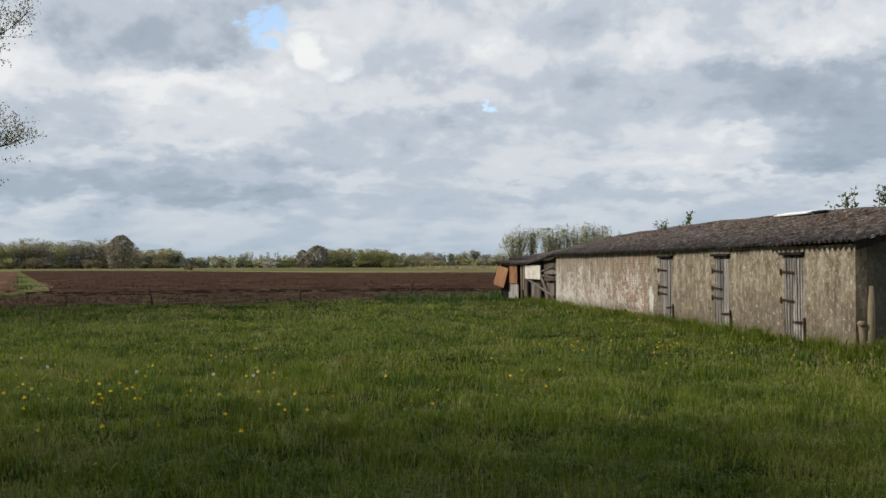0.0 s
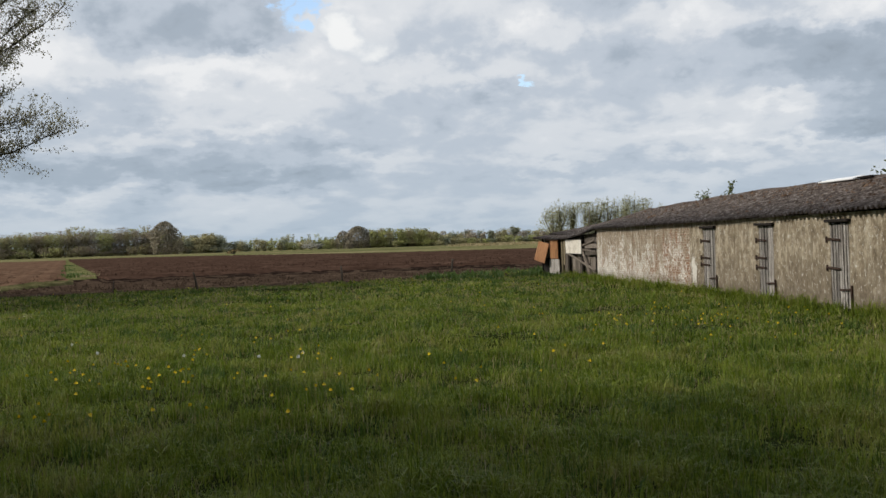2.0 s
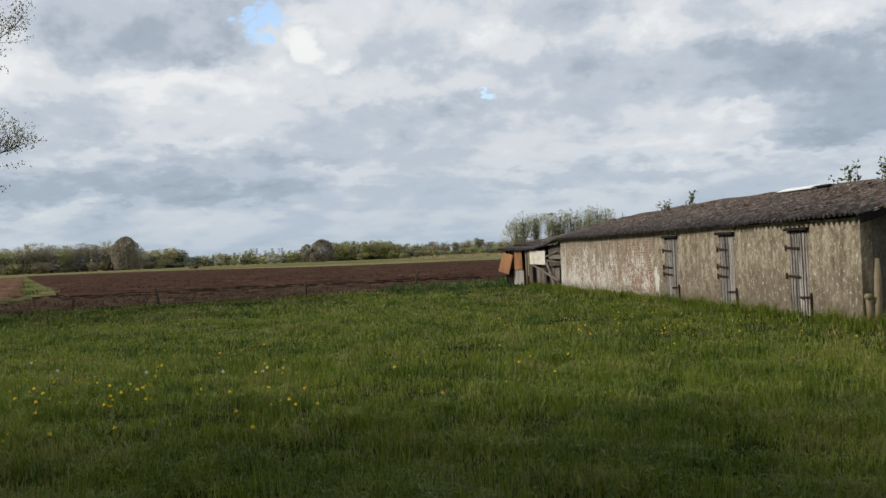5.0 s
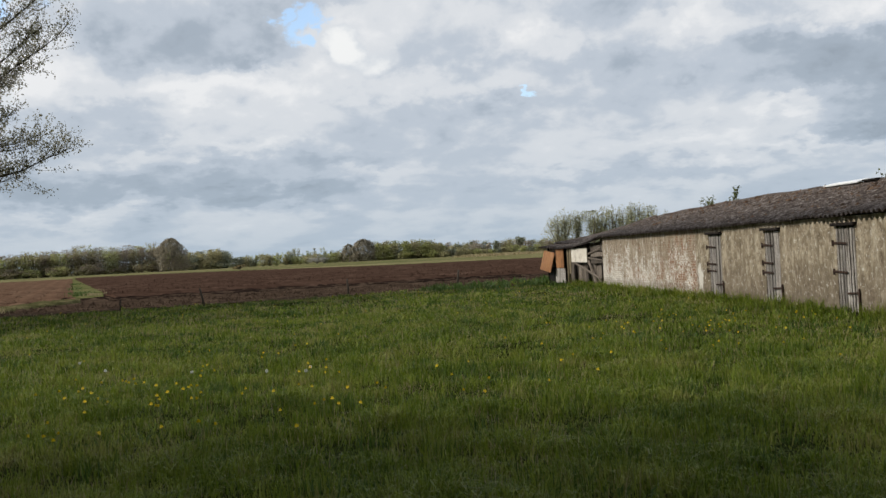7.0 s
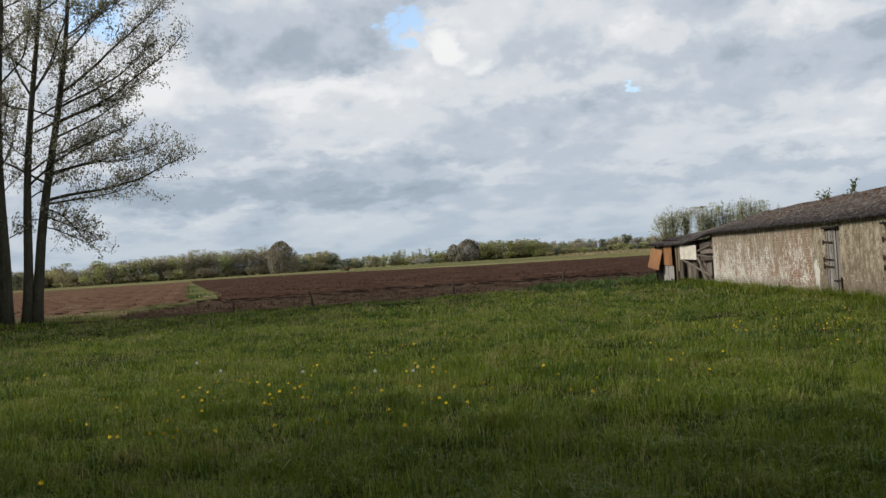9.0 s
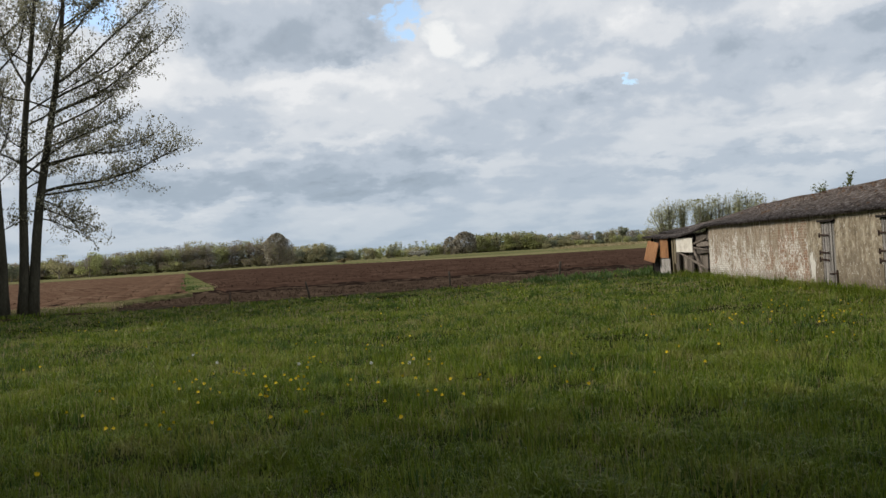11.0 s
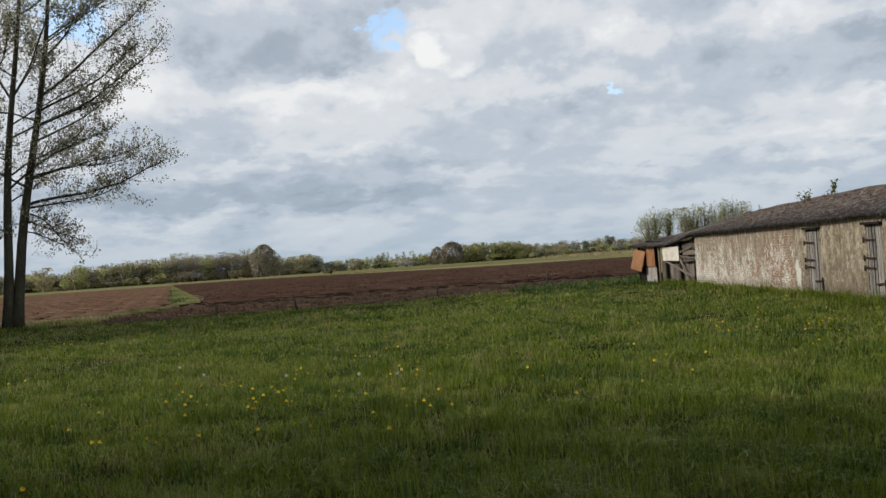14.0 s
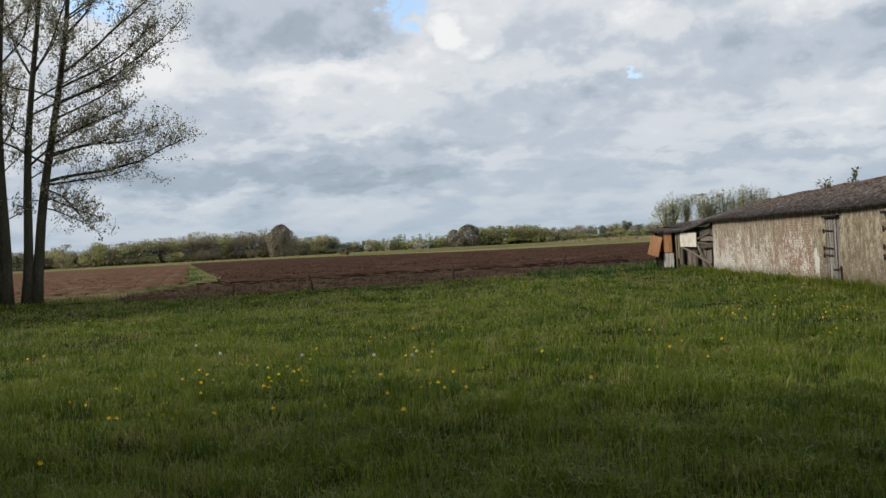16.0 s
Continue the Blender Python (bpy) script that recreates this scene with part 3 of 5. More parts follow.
def roof_sheet(y0, y1, near, ez, rz, x_e, x_r, row, rows, col, pitch=0.177, amp=0.032, t=0.010):
    """One corrugated sheet of a roof slope, row by row from the eave up; the waves run down the slope, and each sheet lies a little askew."""
    n = max(4, round((y1 - y0 + 0.09) / pitch * 8))
    vs, fs = [], []
    jog, tip, twist = 0.010 * math.sin(col * 12.9 + row * 7.7), 0.004 * math.sin(col * 5.3 + row * 3.1), 0.012 * math.sin(col * 8.1 + row * 4.4)
    lay = 0.006 * (col % 2)
    for bottom in (0, 1):
        for k in range(3):
            v = min((row + k / 2 * 1.06) / rows, 1.0)
            for i in range(n + 1):
                y = y0 + (y1 - y0 + 0.09) * i / n
                e, g = ez(y), rz(y)
                z = e + (g - e) * v + amp * math.cos(2 * math.pi * y / pitch) + 0.002 * (1 - k / 2) + tip + twist * (i / n - 0.5) + lay - bottom * t
                x = x_e + (x_r - x_e) * (v + (jog if k == 0 else 0))
                vs.append((x, y, z + 0.012 * noise.noise(Vector((x * 0.9, y * 0.9, 2)))))
    m = 3 * (n + 1)
    for k in range(2):
        for i in range(n):
            a = k * (n + 1) + i
            q = (a, a + n + 1, a + n + 2, a + 1)
            fs.append(q[::-1] if near else q)
            q = tuple(w + m for w in q)
            fs.append(q if near else q[::-1])
    for i in range(n):
        fs.append((i, i + 1, i + 1 + m, i + m))
        a = 2 * (n + 1) + i
        fs.append((a, a + m, a + 1 + m, a + 1))
    for k in range(2):
        for a in (k * (n + 1), k * (n + 1) + n):
            fs.append((a, a + m, a + m + n + 1, a + n + 1))
    return vs, fs


def roof_face(parent, y0, y1, near, ez, rz, x_e, x_r, rows, label=""):
    cols = round((y1 - y0) / 1.06)
    w = (y1 - y0) / cols
    for row in range(rows):
        for c in range(cols):
            part("roof_sheet", mesh_of("roof_sheet", *roof_sheet(y0 + c * w, y0 + (c + 1) * w, near, ez, rz, x_e, x_r, row, rows, c), ROOF, True), parent, label)


roof_face(shed, -0.3, LENGTH + 0.1, True, eave_z, ridge_z, -0.21, HALF, 1)
roof_face(shed, -0.3, LENGTH + 0.1, False, lambda s: 1.95, ridge_z, 2 * HALF + 0.3, HALF, 3)
part("ridge_cap", mesh_of("ridge_cap", *tube([Vector((HALF, y, ridge_z(y) - 0.055)) for y in np.linspace(7.9, LENGTH + 0.1, 26)], [0.10] * 26, 10), ROOF, True), shed)
part("ridge_cap", mesh_of("ridge_cap", *tube([Vector((HALF, y, ridge_z(y) - 0.045)) for y in np.linspace(-0.3, 5.5, 14)], [0.11] * 14, 10), ROOF, True), shed)
part("roof_light", block((0.32, 1.6, 0.045), (HALF - 0.08, 6.4, 2.805), WHITE, 0.012, (0, -12, 0)), shed, "white plastic sheet along the ridge")
part("ridge_board", block((0.22, 0.6, 0.05), (HALF - 0.05, 5.25, 2.79), DARKWOOD, 0.01), shed)
def moss_clumps(n, y0, y1, ez, rz, x_e, x_r, seed, pitch=0.177):
    """Low cushions of moss, mostly in the valleys between the waves."""
    g = np.random.RandomState(seed)
    out = []
    for i in range(n):
        v = 0.06 + 0.94 * g.rand()
        y = (math.floor(g.uniform(y0, y1) / pitch) + 0.5 + g.normal() * 0.16) * pitch
        r = 0.018 + 0.042 * g.rand() ** 2
        x = x_e + (x_r - x_e) * v
        z = ez(y) + (rz(y) - ez(y)) * v + 0.032 * math.cos(2 * math.pi * y / pitch) + 0.008
        ring = [(x + r * 1.5 * math.cos(q), y + r * math.sin(q), z + 0.28 * r * 1.5 * math.cos(q) - 0.008) for q in np.linspace(0, 2 * math.pi, 6)[:-1] + g.rand()]
        out.append((ring + [(x, y, z + r * 0.9)], [(k, (k + 1) % 5, 5) for k in range(5)]))
    return gather(out)


MOSS = island_ramp(material("roof_moss", [(0.4, (0.050, 0.030, 0.016)), (0.6, (0.10, 0.062, 0.034))], 3, 0.95, 0), [(0, (0.020, 0.014, 0.010)), (0.45, (0.085, 0.046, 0.026)), (0.78, (0.16, 0.098, 0.060)), (0.92, (0.21, 0.175, 0.14)), (1, (0.34, 0.32, 0.28))], 0.75)
tagged(part("moss", mesh_of("moss", *moss_clumps(4200, -0.25, LENGTH, eave_z, ridge_z, -0.15, HALF - 0.05, 3), MOSS), shed, "brown cushions of moss on the roof"), kind="stuff")
# dark timber strip that stands in for the shadow band under the eave
part("eave_shade_strip", block((0.12, LENGTH - 0.1, 0.09), (-0.02 + 0.12, LENGTH / 2, 1.965), DARKWOOD, 0.01), shed)
part("barge_board", block((2.75, 0.035, 0.16), (1.15, -0.27, 2.27), DARKWOOD, 0.008, (0, -16.0, 0)), shed, "dark timber edge of the roof")


def shed_door(a, b, lean, hinge_z, planks):
    d = part("door", mesh_of("door", [], []), shed, "closed door of grey upright planks")
    w = (b - a) / planks
    for i in range(planks):
        y = a + w * (i + 0.5)
        k = random.uniform(0.024, 0.050)
        part("plank", block((0.03, w - k, DOOR_TOP - 0.08 - 0.10 * random.random() ** 2), (0.010 + 0.014 * random.random(), y + random.uniform(-0.006, 0.006), DOOR_TOP / 2 + 0.03), OLDWOOD, 0.005, (lean + random.uniform(-0.35, 0.35), 0, 0), 0.004, 5), d)
    part("backing", block((0.02, b - a, DOOR_TOP), (0.06, (a + b) / 2, DOOR_TOP / 2), DARKWOOD, 0.003), d)
    part("lintel", block((0.14, b - a + 0.16, 0.062), (-0.02, (a + b) / 2, DOOR_TOP + 0.02), DARKWOOD, 0.012, wobble=0.01), d, "dark timber lintel")
    part("door_post", block((0.06, 0.05, DOOR_TOP - 0.03), (0.045, a + 0.012, DOOR_TOP / 2 - 0.02), DARKWOOD, 0.008), d)
    for z in hinge_z:
        part("strap_hinge", block((0.022, (b - a) * 0.72, 0.045), (-0.018, b - (b - a) * 0.20, z), IRON, 0.006, (2, 0, 0)), d, "rusty iron strap hinge")
        part("hinge_pin", mesh_of("hinge_pin", *tube([Vector((-0.02, b + 0.11, z - 0.06)), Vector((-0.02, b + 0.11, z + 0.06))], [0.022, 0.022], 8), IRON), d)
    part("latch", block((0.03, (b - a) * 0.62, 0.04), (-0.02, a + (b - a) * 0.16, 0.46), IRON, 0.006, (-3, 0, 0)), d, "rusty latch bar")
    part("latch_post", mesh_of("latch_post", *tube([Vector((-0.03, a - 0.11, -0.1)), Vector((-0.03, a - 0.10, 0.55))], [0.024, 0.02], 7), IRON), d)


shed_door(*DOORS[0], -1.5, (1.42, 0.86), 7)
shed_door(*DOORS[1], -1.0, (1.42, 1.02, 0.80), 5)
shed_door(*DOORS[2], -0.6, (1.42, 0.98, 0.80), 5)

# post and short stake against the gable
gp = thing("leaning_post", SHED @ pose(0.17, -0.20, 0), "split round timber post leaning on the gable", "post")
vs, fs = tube([Vector((-0.06, 0, -0.15)), Vector((0.0, 0.02, 0.4)), Vector((0.03, 0.05, 0.85)), Vector((0.05, 0.08, 1.20))], [0.075, 0.068, 0.062, 0.035], 9)
part("pole", mesh_of("pole", vs, fs, POSTWOOD, True), gp)
st = thing("short_stake", SHED @ pose(0.03, -0.16, 0), "short mossy timber stake beside the gable", "post")
part("pole", mesh_of("pole", *tube([Vector((0.03, 0, -0.1)), Vector((0.0, 0.01, 0.3)), Vector((-0.02, 0.03, 0.58))], [0.05, 0.055, 0.045], 9), POSTWOOD, True), st)
part("knot", mesh_of("knot", *tube([Vector((-0.02, -0.05, 0.55)), Vector((-0.02, 0.06, 0.55))], [0.055, 0.055], 10), POSTWOOD, True), st)


# ------------------------------------------------------------------ lean-to at the far end
LA, LB = Vector((4.26, 36.05, 0)), Vector((2.62, 42.6, 0))
LDIR = (LB - LA).normalized()
LTURN = math.degrees(math.atan2(-LDIR.x, LDIR.y))
LEAN = pose(LA.x, LA.y, 0, 0, 0, LTURN)
LLEN = (LB - LA).length


def lean_s(az):
    """How far along the lean-to's front the line of sight at az degrees from the start meets it."""
    t = math.tan(radians(az))
    return (LA.x - t * LA.y) / (t * LDIR.y - LDIR.x)


leanto = thing("lean_to", LEAN, "ramshackle timber lean-to with patched corrugated roof", "lean-to")


def lean_eave(s):
    return float(np.interp(s, [-0.3, 0, 1.2, 3.0, 4.6, 7.2], [1.93, 1.90, 1.72, 1.60, 1.58, 1.66]))


def lean_ridge(s):
    return float(np.interp(s, [-0.3, 0, 3, 7.2], [2.60, 2.58, 2.30, 1.98]))


roof_face(leanto, -0.25, LLEN + 0.4, True, lean_eave, lean_ridge, -0.30, 2.2, 2)
roof_face(leanto, -0.1, LLEN - 0.2, True, lambda s: lean_eave(s) + 0.16, lambda s: lean_ridge(s) + 0.06, 0.25, 2.2, 1)
for s in np.linspace(0.05, LLEN - 0.1, 24):
    h = lean_eave(s) - 0.02
    part("board", block((0.025, LLEN / 24 - 0.015, h + 0.1), (0.10 + 0.02 * random.random(), s, h / 2 - 0.05), BROWNBOARD if random.random() < 0.92 else DARKWOOD, 0.005, (random.uniform(-1.5, 1.5), 0, 0)), leanto)
for s in (0.12, 1.6, 3.2, lean_s(4.68), LLEN - 0.05):
    part("post", mesh_of("post", *tube([Vector((0.02, s, -0.1)), Vector((0.02, s + 0.03, 0.9)), Vector((0.0, s, lean_eave(s) - 0.02))], [0.065, 0.06, 0.055], 8), POSTWOOD if 3.3 < s < 6 else DARKWOOD, True), leanto)
for a, b, z0, z1 in ((0.1, 3.1, 1.05, 1.25), (0.2, 3.3, 0.35, 1.0), (0.2, 1.5, 1.5, 1.3), (0.8, 1.6, 0.2, 1.15)):
    part("brace", mesh_of("brace", *tube([Vector((-0.03, a, z0)), Vector((-0.04, b, z1))], [0.05, 0.045], 6), BROWNBOARD), leanto)
b0, b1 = lean_s(5.93), lean_s(5.02)
part("cream_board", block((0.03, b1 - b0, 0.55), (-0.10, (b0 + b1) / 2, 1.26), CREAM, 0.008, (0.5, 0, 0)), leanto, "cream painted board nailed to the front")
o0, o1, o2 = lean_s(4.55), lean_s(4.10), lean_s(3.44)
part("orange_board", block((0.03, o1 - o0, 0.80), (-0.10, (o0 + o1) / 2, 1.16), ORANGE, 0.008), leanto, "orange-brown wooden board")
part("orange_board", block((0.03, o2 - o1 - 0.03, 0.86), (-0.24, (o1 + o2) / 2, 1.04), ORANGE, 0.008, (5, 14, 0)), leanto, "orange-brown board hanging outwards")
part("grey_sheet", block((0.03, o1 - o0 + 0.3, 0.62), (-0.06, (o0 + o1) / 2 + 0.1, 0.42), OLDWOOD, 0.008), leanto)
# solid dark panel painted as the shade inside an opening
part("opening_shade_panel", block((0.03, 0.9, 0.75), (0.02, o2 - 0.55, 0.40), DARKWOOD, 0.008), leanto)
part("plank", block((0.03, 0.16, 1.0), (-0.09, lean_s(4.92), 1.02), POSTWOOD, 0.006, (1.5, 0, 0), 0.006, 4), leanto, "narrow pale upright plank")
for z, k in ((1.52, 0.20), (1.28, 0.17), (1.02, 0.15)):
    part("rail", block((0.035, lean_s(6.05), k), (-0.02, lean_s(6.05) / 2, z), BROWNBOARD, 0.008, (random.uniform(-3, 3), 0, 0), 0.012, 6), leanto, "grey weathered rail")
part("end_wall", block((2.2, 0.06, 1.8), (1.25, LLEN - 0.05, 0.85), DARKWOOD, 0.01), leanto)


# ------------------------------------------------------------------ fence posts
def fence_post(x, y, h, lx, r):
    t = thing("fence_post", pose(x, y, 0), "thin weathered leaning wooden fence post", "fence post", "old field fence")
    part("stake", mesh_of("stake", *tube([Vector((0, 0, -0.25)), Vector((lx * 0.4, 0, h * 0.45)), Vector((lx, 0.02, h))], [r, r * 0.95, r * 0.8], 7), STAKE, True), t)
    part("wire_stub", mesh_of("wire_stub", *tube([Vector((lx * 0.8 - 0.07, -r, h * 0.82)), Vector((lx * 0.8 + 0.07, -r, h * 0.80))], [0.008, 0.008], 5), IRON), t)


for x, y, h, lx, r in ((-11.25, 37.3, 0.72, -0.17, 0.045), (-6.13, 41.3, 0.72, -0.04, 0.045), (-1.6, 46.6, 0.78, 0.10, 0.06), (-14.2, 36.2, 0.5, 0.02, 0.024)):
    fence_post(x, y, h, lx, r)


# ------------------------------------------------------------------ trees
def bend_line(start, way, length, n, lift, rng, wob=0.05):
    """A wandering line of points that bends upwards (lift > 0) or droops."""
    pts, p, d = [start.copy()], start.copy(), way.normalized()
    for i in range(n):
        d = (d + Vector((rng.gauss(0, wob), rng.gauss(0, wob), rng.gauss(0, wob) + lift / n))).normalized()
        p = p + d * (length / n)
        pts.append(p.copy())
    return pts


def leaf_quads(centres, size, rng, hang=0.5):
    """One small folded-out blade for each centre, turned at random."""
    n = len(centres)
    g = np.random.RandomState(rng.randrange(1 << 30))
    c = np.array([tuple(p) for p in centres])
    u = g.normal(size=(n, 3))
    u[:, 2] -= hang
    u /= np.linalg.norm(u, axis=1)[:, None]
    w = np.cross(u, g.normal(size=(n, 3)))
    w /= np.linalg.norm(w, axis=1)[:, None] + 1e-9
    s = (size * (0.6 + 0.8 * g.rand(n)))[:, None]
    return np.stack([c, c + u * s * 0.5 + w * s * 0.32, c + u * s, c + u * s * 0.5 - w * s * 0.32], axis=1)


def poplar(name, base, top, r0, limbs, label, seed, leaf=0.092, group="trees at the field edge", extra=9):
    """A tall poplar: a trunk that leans from base to top, limbs of their own with twigs, and young leaves."""
    rng = random.Random(seed)
    t = thing(name, pose(*base), label, "tree", group)
    n = 14
    line, rad = [], []
    for i in range(n + 1):
        v = i / n
        p = (Vector(top) - Vector(base)) * v
        p += Vector((0.10 * math.sin(v * 7 + seed), 0.10 * math.cos(v * 5 + seed), 0)) * min(1, v * 4)
        line.append(p)
        rad.append(r0 * (1 - 0.80 * v) + 0.10 * r0 * math.exp(-v * 30) * 3)
    line[0].z -= 0.15
    part("trunk", mesh_of("trunk", *tube(line, rad, 11), BARK, True), t)

    def at(z):
        v = z / (top[2] - base[2])
        i = min(int(v * n), n - 1)
        return line[i].lerp(line[i + 1], v * n - i), rad[i]

    limbs = list(limbs)
    h = top[2] - base[2]
    for k in range(extra):
        z = h * (0.33 + 0.62 * (k + rng.random()) / extra)
        a = rng.uniform(0, 360)
        run = (1 - z / h) * 4.2 + 0.9
        limbs.append((z, run * math.cos(radians(a)), run * math.sin(radians(a)), run * rng.uniform(0.6, 1.3)))
    leaves = []
    for z, rx, ry, rise in limbs:
        start, tr = at(z)
        way = Vector((rx, ry, rise))
        length = way.length
        pieces = []
        m = 10
        main = bend_line(start, Vector((rx, ry, rise * 0.66)), length, m, 0.22 * (1 if rise > 0 else -0.5), rng, 0.075)
        r1 = min(tr * 0.5, 0.012 + 0.0078 * length)
        pieces.append(tube(main, [r1 * (1 - 0.85 * i / m) + 0.004 for i in range(m + 1)], 6))
        for k in range(int(length * 11) + 4):
            v = 0.16 + 0.84 * rng.random() ** 0.8
            i = min(int(v * m), m - 1)
            p = main[i].lerp(main[i + 1], v * m - i)
            d = (main[i + 1] - main[i]).normalized()
            side = (d * 0.65 + Vector((rng.gauss(0, 0.72), rng.gauss(0, 0.72), rng.gauss(0.34, 0.52)))).normalized()
            ln = rng.uniform(0.5, 1.7) * (1.25 - 0.6 * v) * (0.6 + 0.10 * length)
            twig = bend_line(p, side, ln, 5, 0.45, rng, 0.12)
            pieces.append(tube(twig, [0.008, 0.007, 0.006, 0.005, 0.004, 0.003], 4))
            for q in range(int(ln * 14) + 4):
                f = 0.15 + 0.85 * rng.random() ** 0.6
                j = min(int(f * 5), 4)
                c = twig[j].lerp(twig[j + 1], f * 5 - j)
                leaves.append(c + Vector((rng.gauss(0, 0.09), rng.gauss(0, 0.09), rng.gauss(0, 0.09))))
                if rng.random() < 0.06:
                    tip = c + Vector((rng.gauss(0, 0.16), rng.gauss(0, 0.16), rng.gauss(0.08, 0.14)))
                    pieces.append(tube([c, tip], [0.005, 0.003], 3))
                    leaves.append(tip)
        part("branch", mesh_of("branch", *gather(pieces), BARK), t)
    part("crown", quads("crown", leaf_quads(leaves, leaf, rng, 1.0), LEAF), t, "sparse young grey-green leaves")
    return t


RX, RY = 0.848, 0.53      # across the line of sight at the trees


def across(z, right, up, depth=0.0):
    return (z, right * RX - depth * RY, right * RY + depth * RX, up)


poplar("poplar", (-21.75, 34.7, 0), (-19.95, 35.85, 15.5), 0.215,
       [across(4.9, 6.1, 1.9), across(4.8, 3.6, 1.1, 0.6), across(8.0, 4.9, 4.0), across(9.2, 3.7, 5.2, 0.4), across(10.7, 2.0, 3.6), across(6.7, 3.0, 1.3, -0.8), across(7.4, 3.6, 2.2, 0.9),
        across(5.9, 4.4, 1.6, 0.9), across(4.3, 2.3, -0.45, 0.4), across(3.9, 1.7, -0.35, -0.3), across(4.6, 2.6, -0.2, 0.9), across(8.6, 4.0, 2.6, -0.7), across(6.0, 4.0, 1.5, 1.0), across(11.5, 2.4, 2.6, 0.6)],
       "leaning poplar with sparse young leaves at the meadow edge", 3, extra=5)
poplar("poplar", (-22.02, 34.5, 0), (-21.0, 35.2, 15.6), 0.20,
       [across(9.1, 1.6, 4.2), across(9.0, -1.3, 4.2), across(8.0, 2.2, 2.6, 1.0), across(5.0, 1.6, 1.5, 0.8), across(6.0, 2.6, 2.2, -0.9), across(4.2, 1.4, -0.2, 0.6), across(6.6, -1.2, 1.0)],
       "tall forked poplar with sparse young leaves", 8, extra=7)
poplar("poplar", (-22.67, 34.17, 0), (-22.3, 34.42, 15.5), 0.245,
       [across(8.7, -1.2, 3.0), across(5.2, 1.0, 1.2, 0.8), across(3.4, 0.9, 0.6, 0.2), across(9.5, 1.6, 3.0, -0.8), across(6.2, 1.3, 1.8, 0.5)],
       "thick straight poplar with sparse young leaves", 14, extra=7)


def crown_points(g, h, w, n, base=0.25, lumps=9):
    """Places in a lumpy crown h high and w wide that begins at base * h."""
    c = g.normal(size=(lumps, 3)) * (0.30 * w, 0.30 * w, 0.20 * h * (1 - base)) + (0, 0, h * (base + (1 - base) * 0.5))
    k = g.randint(0, lumps, n)
    d = g.normal(size=(n, 3))
    d /= np.linalg.norm(d, axis=1)[:, None]
    rad = (0.30 + 0.70 * g.rand(n) ** 0.5)[:, None]
    p = c[k] + d * rad * np.array([0.27 * w, 0.27 * w, 0.22 * h * (1 - base)])
    p[:, 2] = np.minimum(p[:, 2], h * (1.0 - 0.03 * g.rand(n)))
    p[:, 2] = np.maximum(p[:, 2], h * base * 0.6 * g.rand(n))
    return p


def dome_points(g, h, w, n):
    """Places in a full crown that reaches from the ground to a rounded top."""
    v = g.rand(n) ** 0.75
    prof = 0.5 * w * np.sqrt(np.clip(1 - v ** 3.2, 0, 1)) * (0.82 + 0.18 * np.sin(v * 3.1))
    a = g.uniform(0, 2 * np.pi, n)
    lump = 1 + 0.16 * np.sin(a * 3 + v * 5 + g.rand() * 6) + 0.12 * np.sin(a * 5 - v * 9 + g.rand() * 6)
    r = prof * lump * (0.55 + 0.45 * g.rand(n) ** 0.5)
    return np.stack([r * np.cos(a), r * np.sin(a), h * v * (0.97 + 0.03 * g.rand(n))], 1)


def cards(g, p, size):
    n = len(p)
    u = g.normal(size=(n, 3))
    u /= np.linalg.norm(u, axis=1)[:, None]
    v = np.cross(u, g.normal(size=(n, 3)))
    v /= np.linalg.norm(v, axis=1)[:, None] + 1e-9
    s = (size * (0.5 + g.rand(n)))[:, None]
    return np.stack([p - u * s * 0.5, p + v * s * 0.38, p + u * s * 0.5, p - v * s * 0.38], axis=1)


def round_off(me, normals):
    """Shade leaf clumps as the rounded masses that they make up."""
    me.polygons.foreach_set("use_smooth", np.ones(len(me.polygons), dtype=bool))
    me.normals_split_custom_set_from_vertices(normals.repeat(4, axis=0).tolist())


def mass_normals(p, h, g):
    d = p - np.array([0, 0, h * 0.42])
    d[:, 2] *= 0.8
    d /= np.linalg.norm(d, axis=1)[:, None] + 1e-6
    d = d * 0.75 + np.array([0, 0, 0.60]) + g.normal(0, 0.30, d.shape)
    return d / np.linalg.norm(d, axis=1)[:, None]


def stems(g, x, y, h, r, lean=0.3):
    """Thin upright stems as three-sided prisms, as quads."""
    out = []
    tx, ty = x + g.normal() * lean, y + g.normal() * lean
    a = [(math.cos(q) * r, math.sin(q) * r) for q in (0, 2.1, 4.2)]
    for i in range(3):
        p, q = a[i], a[(i + 1) % 3]
        out.append([(x + p[0], y + p[1], -0.2), (x + q[0], y + q[1], -0.2), (tx + q[0] * 0.4, ty + q[1] * 0.4, h), (tx + p[0] * 0.4, ty + p[1] * 0.4, h)])
    return out


def leafmat(name, a, b, c):
    return island_ramp(material(name, [(0.38, a), (0.62, b)], 0.05, 0.8, 0, fine=0.4, transl=0.5), [(0, a), (0.5, b), (1, c)], 0.6)


# far foliage lightened and greyed: distance haze is mixed into these colours
OLIVE = leafmat("hazed_budding_wood", (0.342, 0.311, 0.159), (0.500, 0.458, 0.244), (0.647, 0.592, 0.342))
BROWNTWIG = leafmat("hazed_brown_twigs", (0.354, 0.299, 0.213), (0.476, 0.409, 0.293), (0.586, 0.512, 0.372))
SPRING = leafmat("hazed_spring_green", (0.329, 0.348, 0.134), (0.500, 0.512, 0.201), (0.634, 0.628, 0.287))
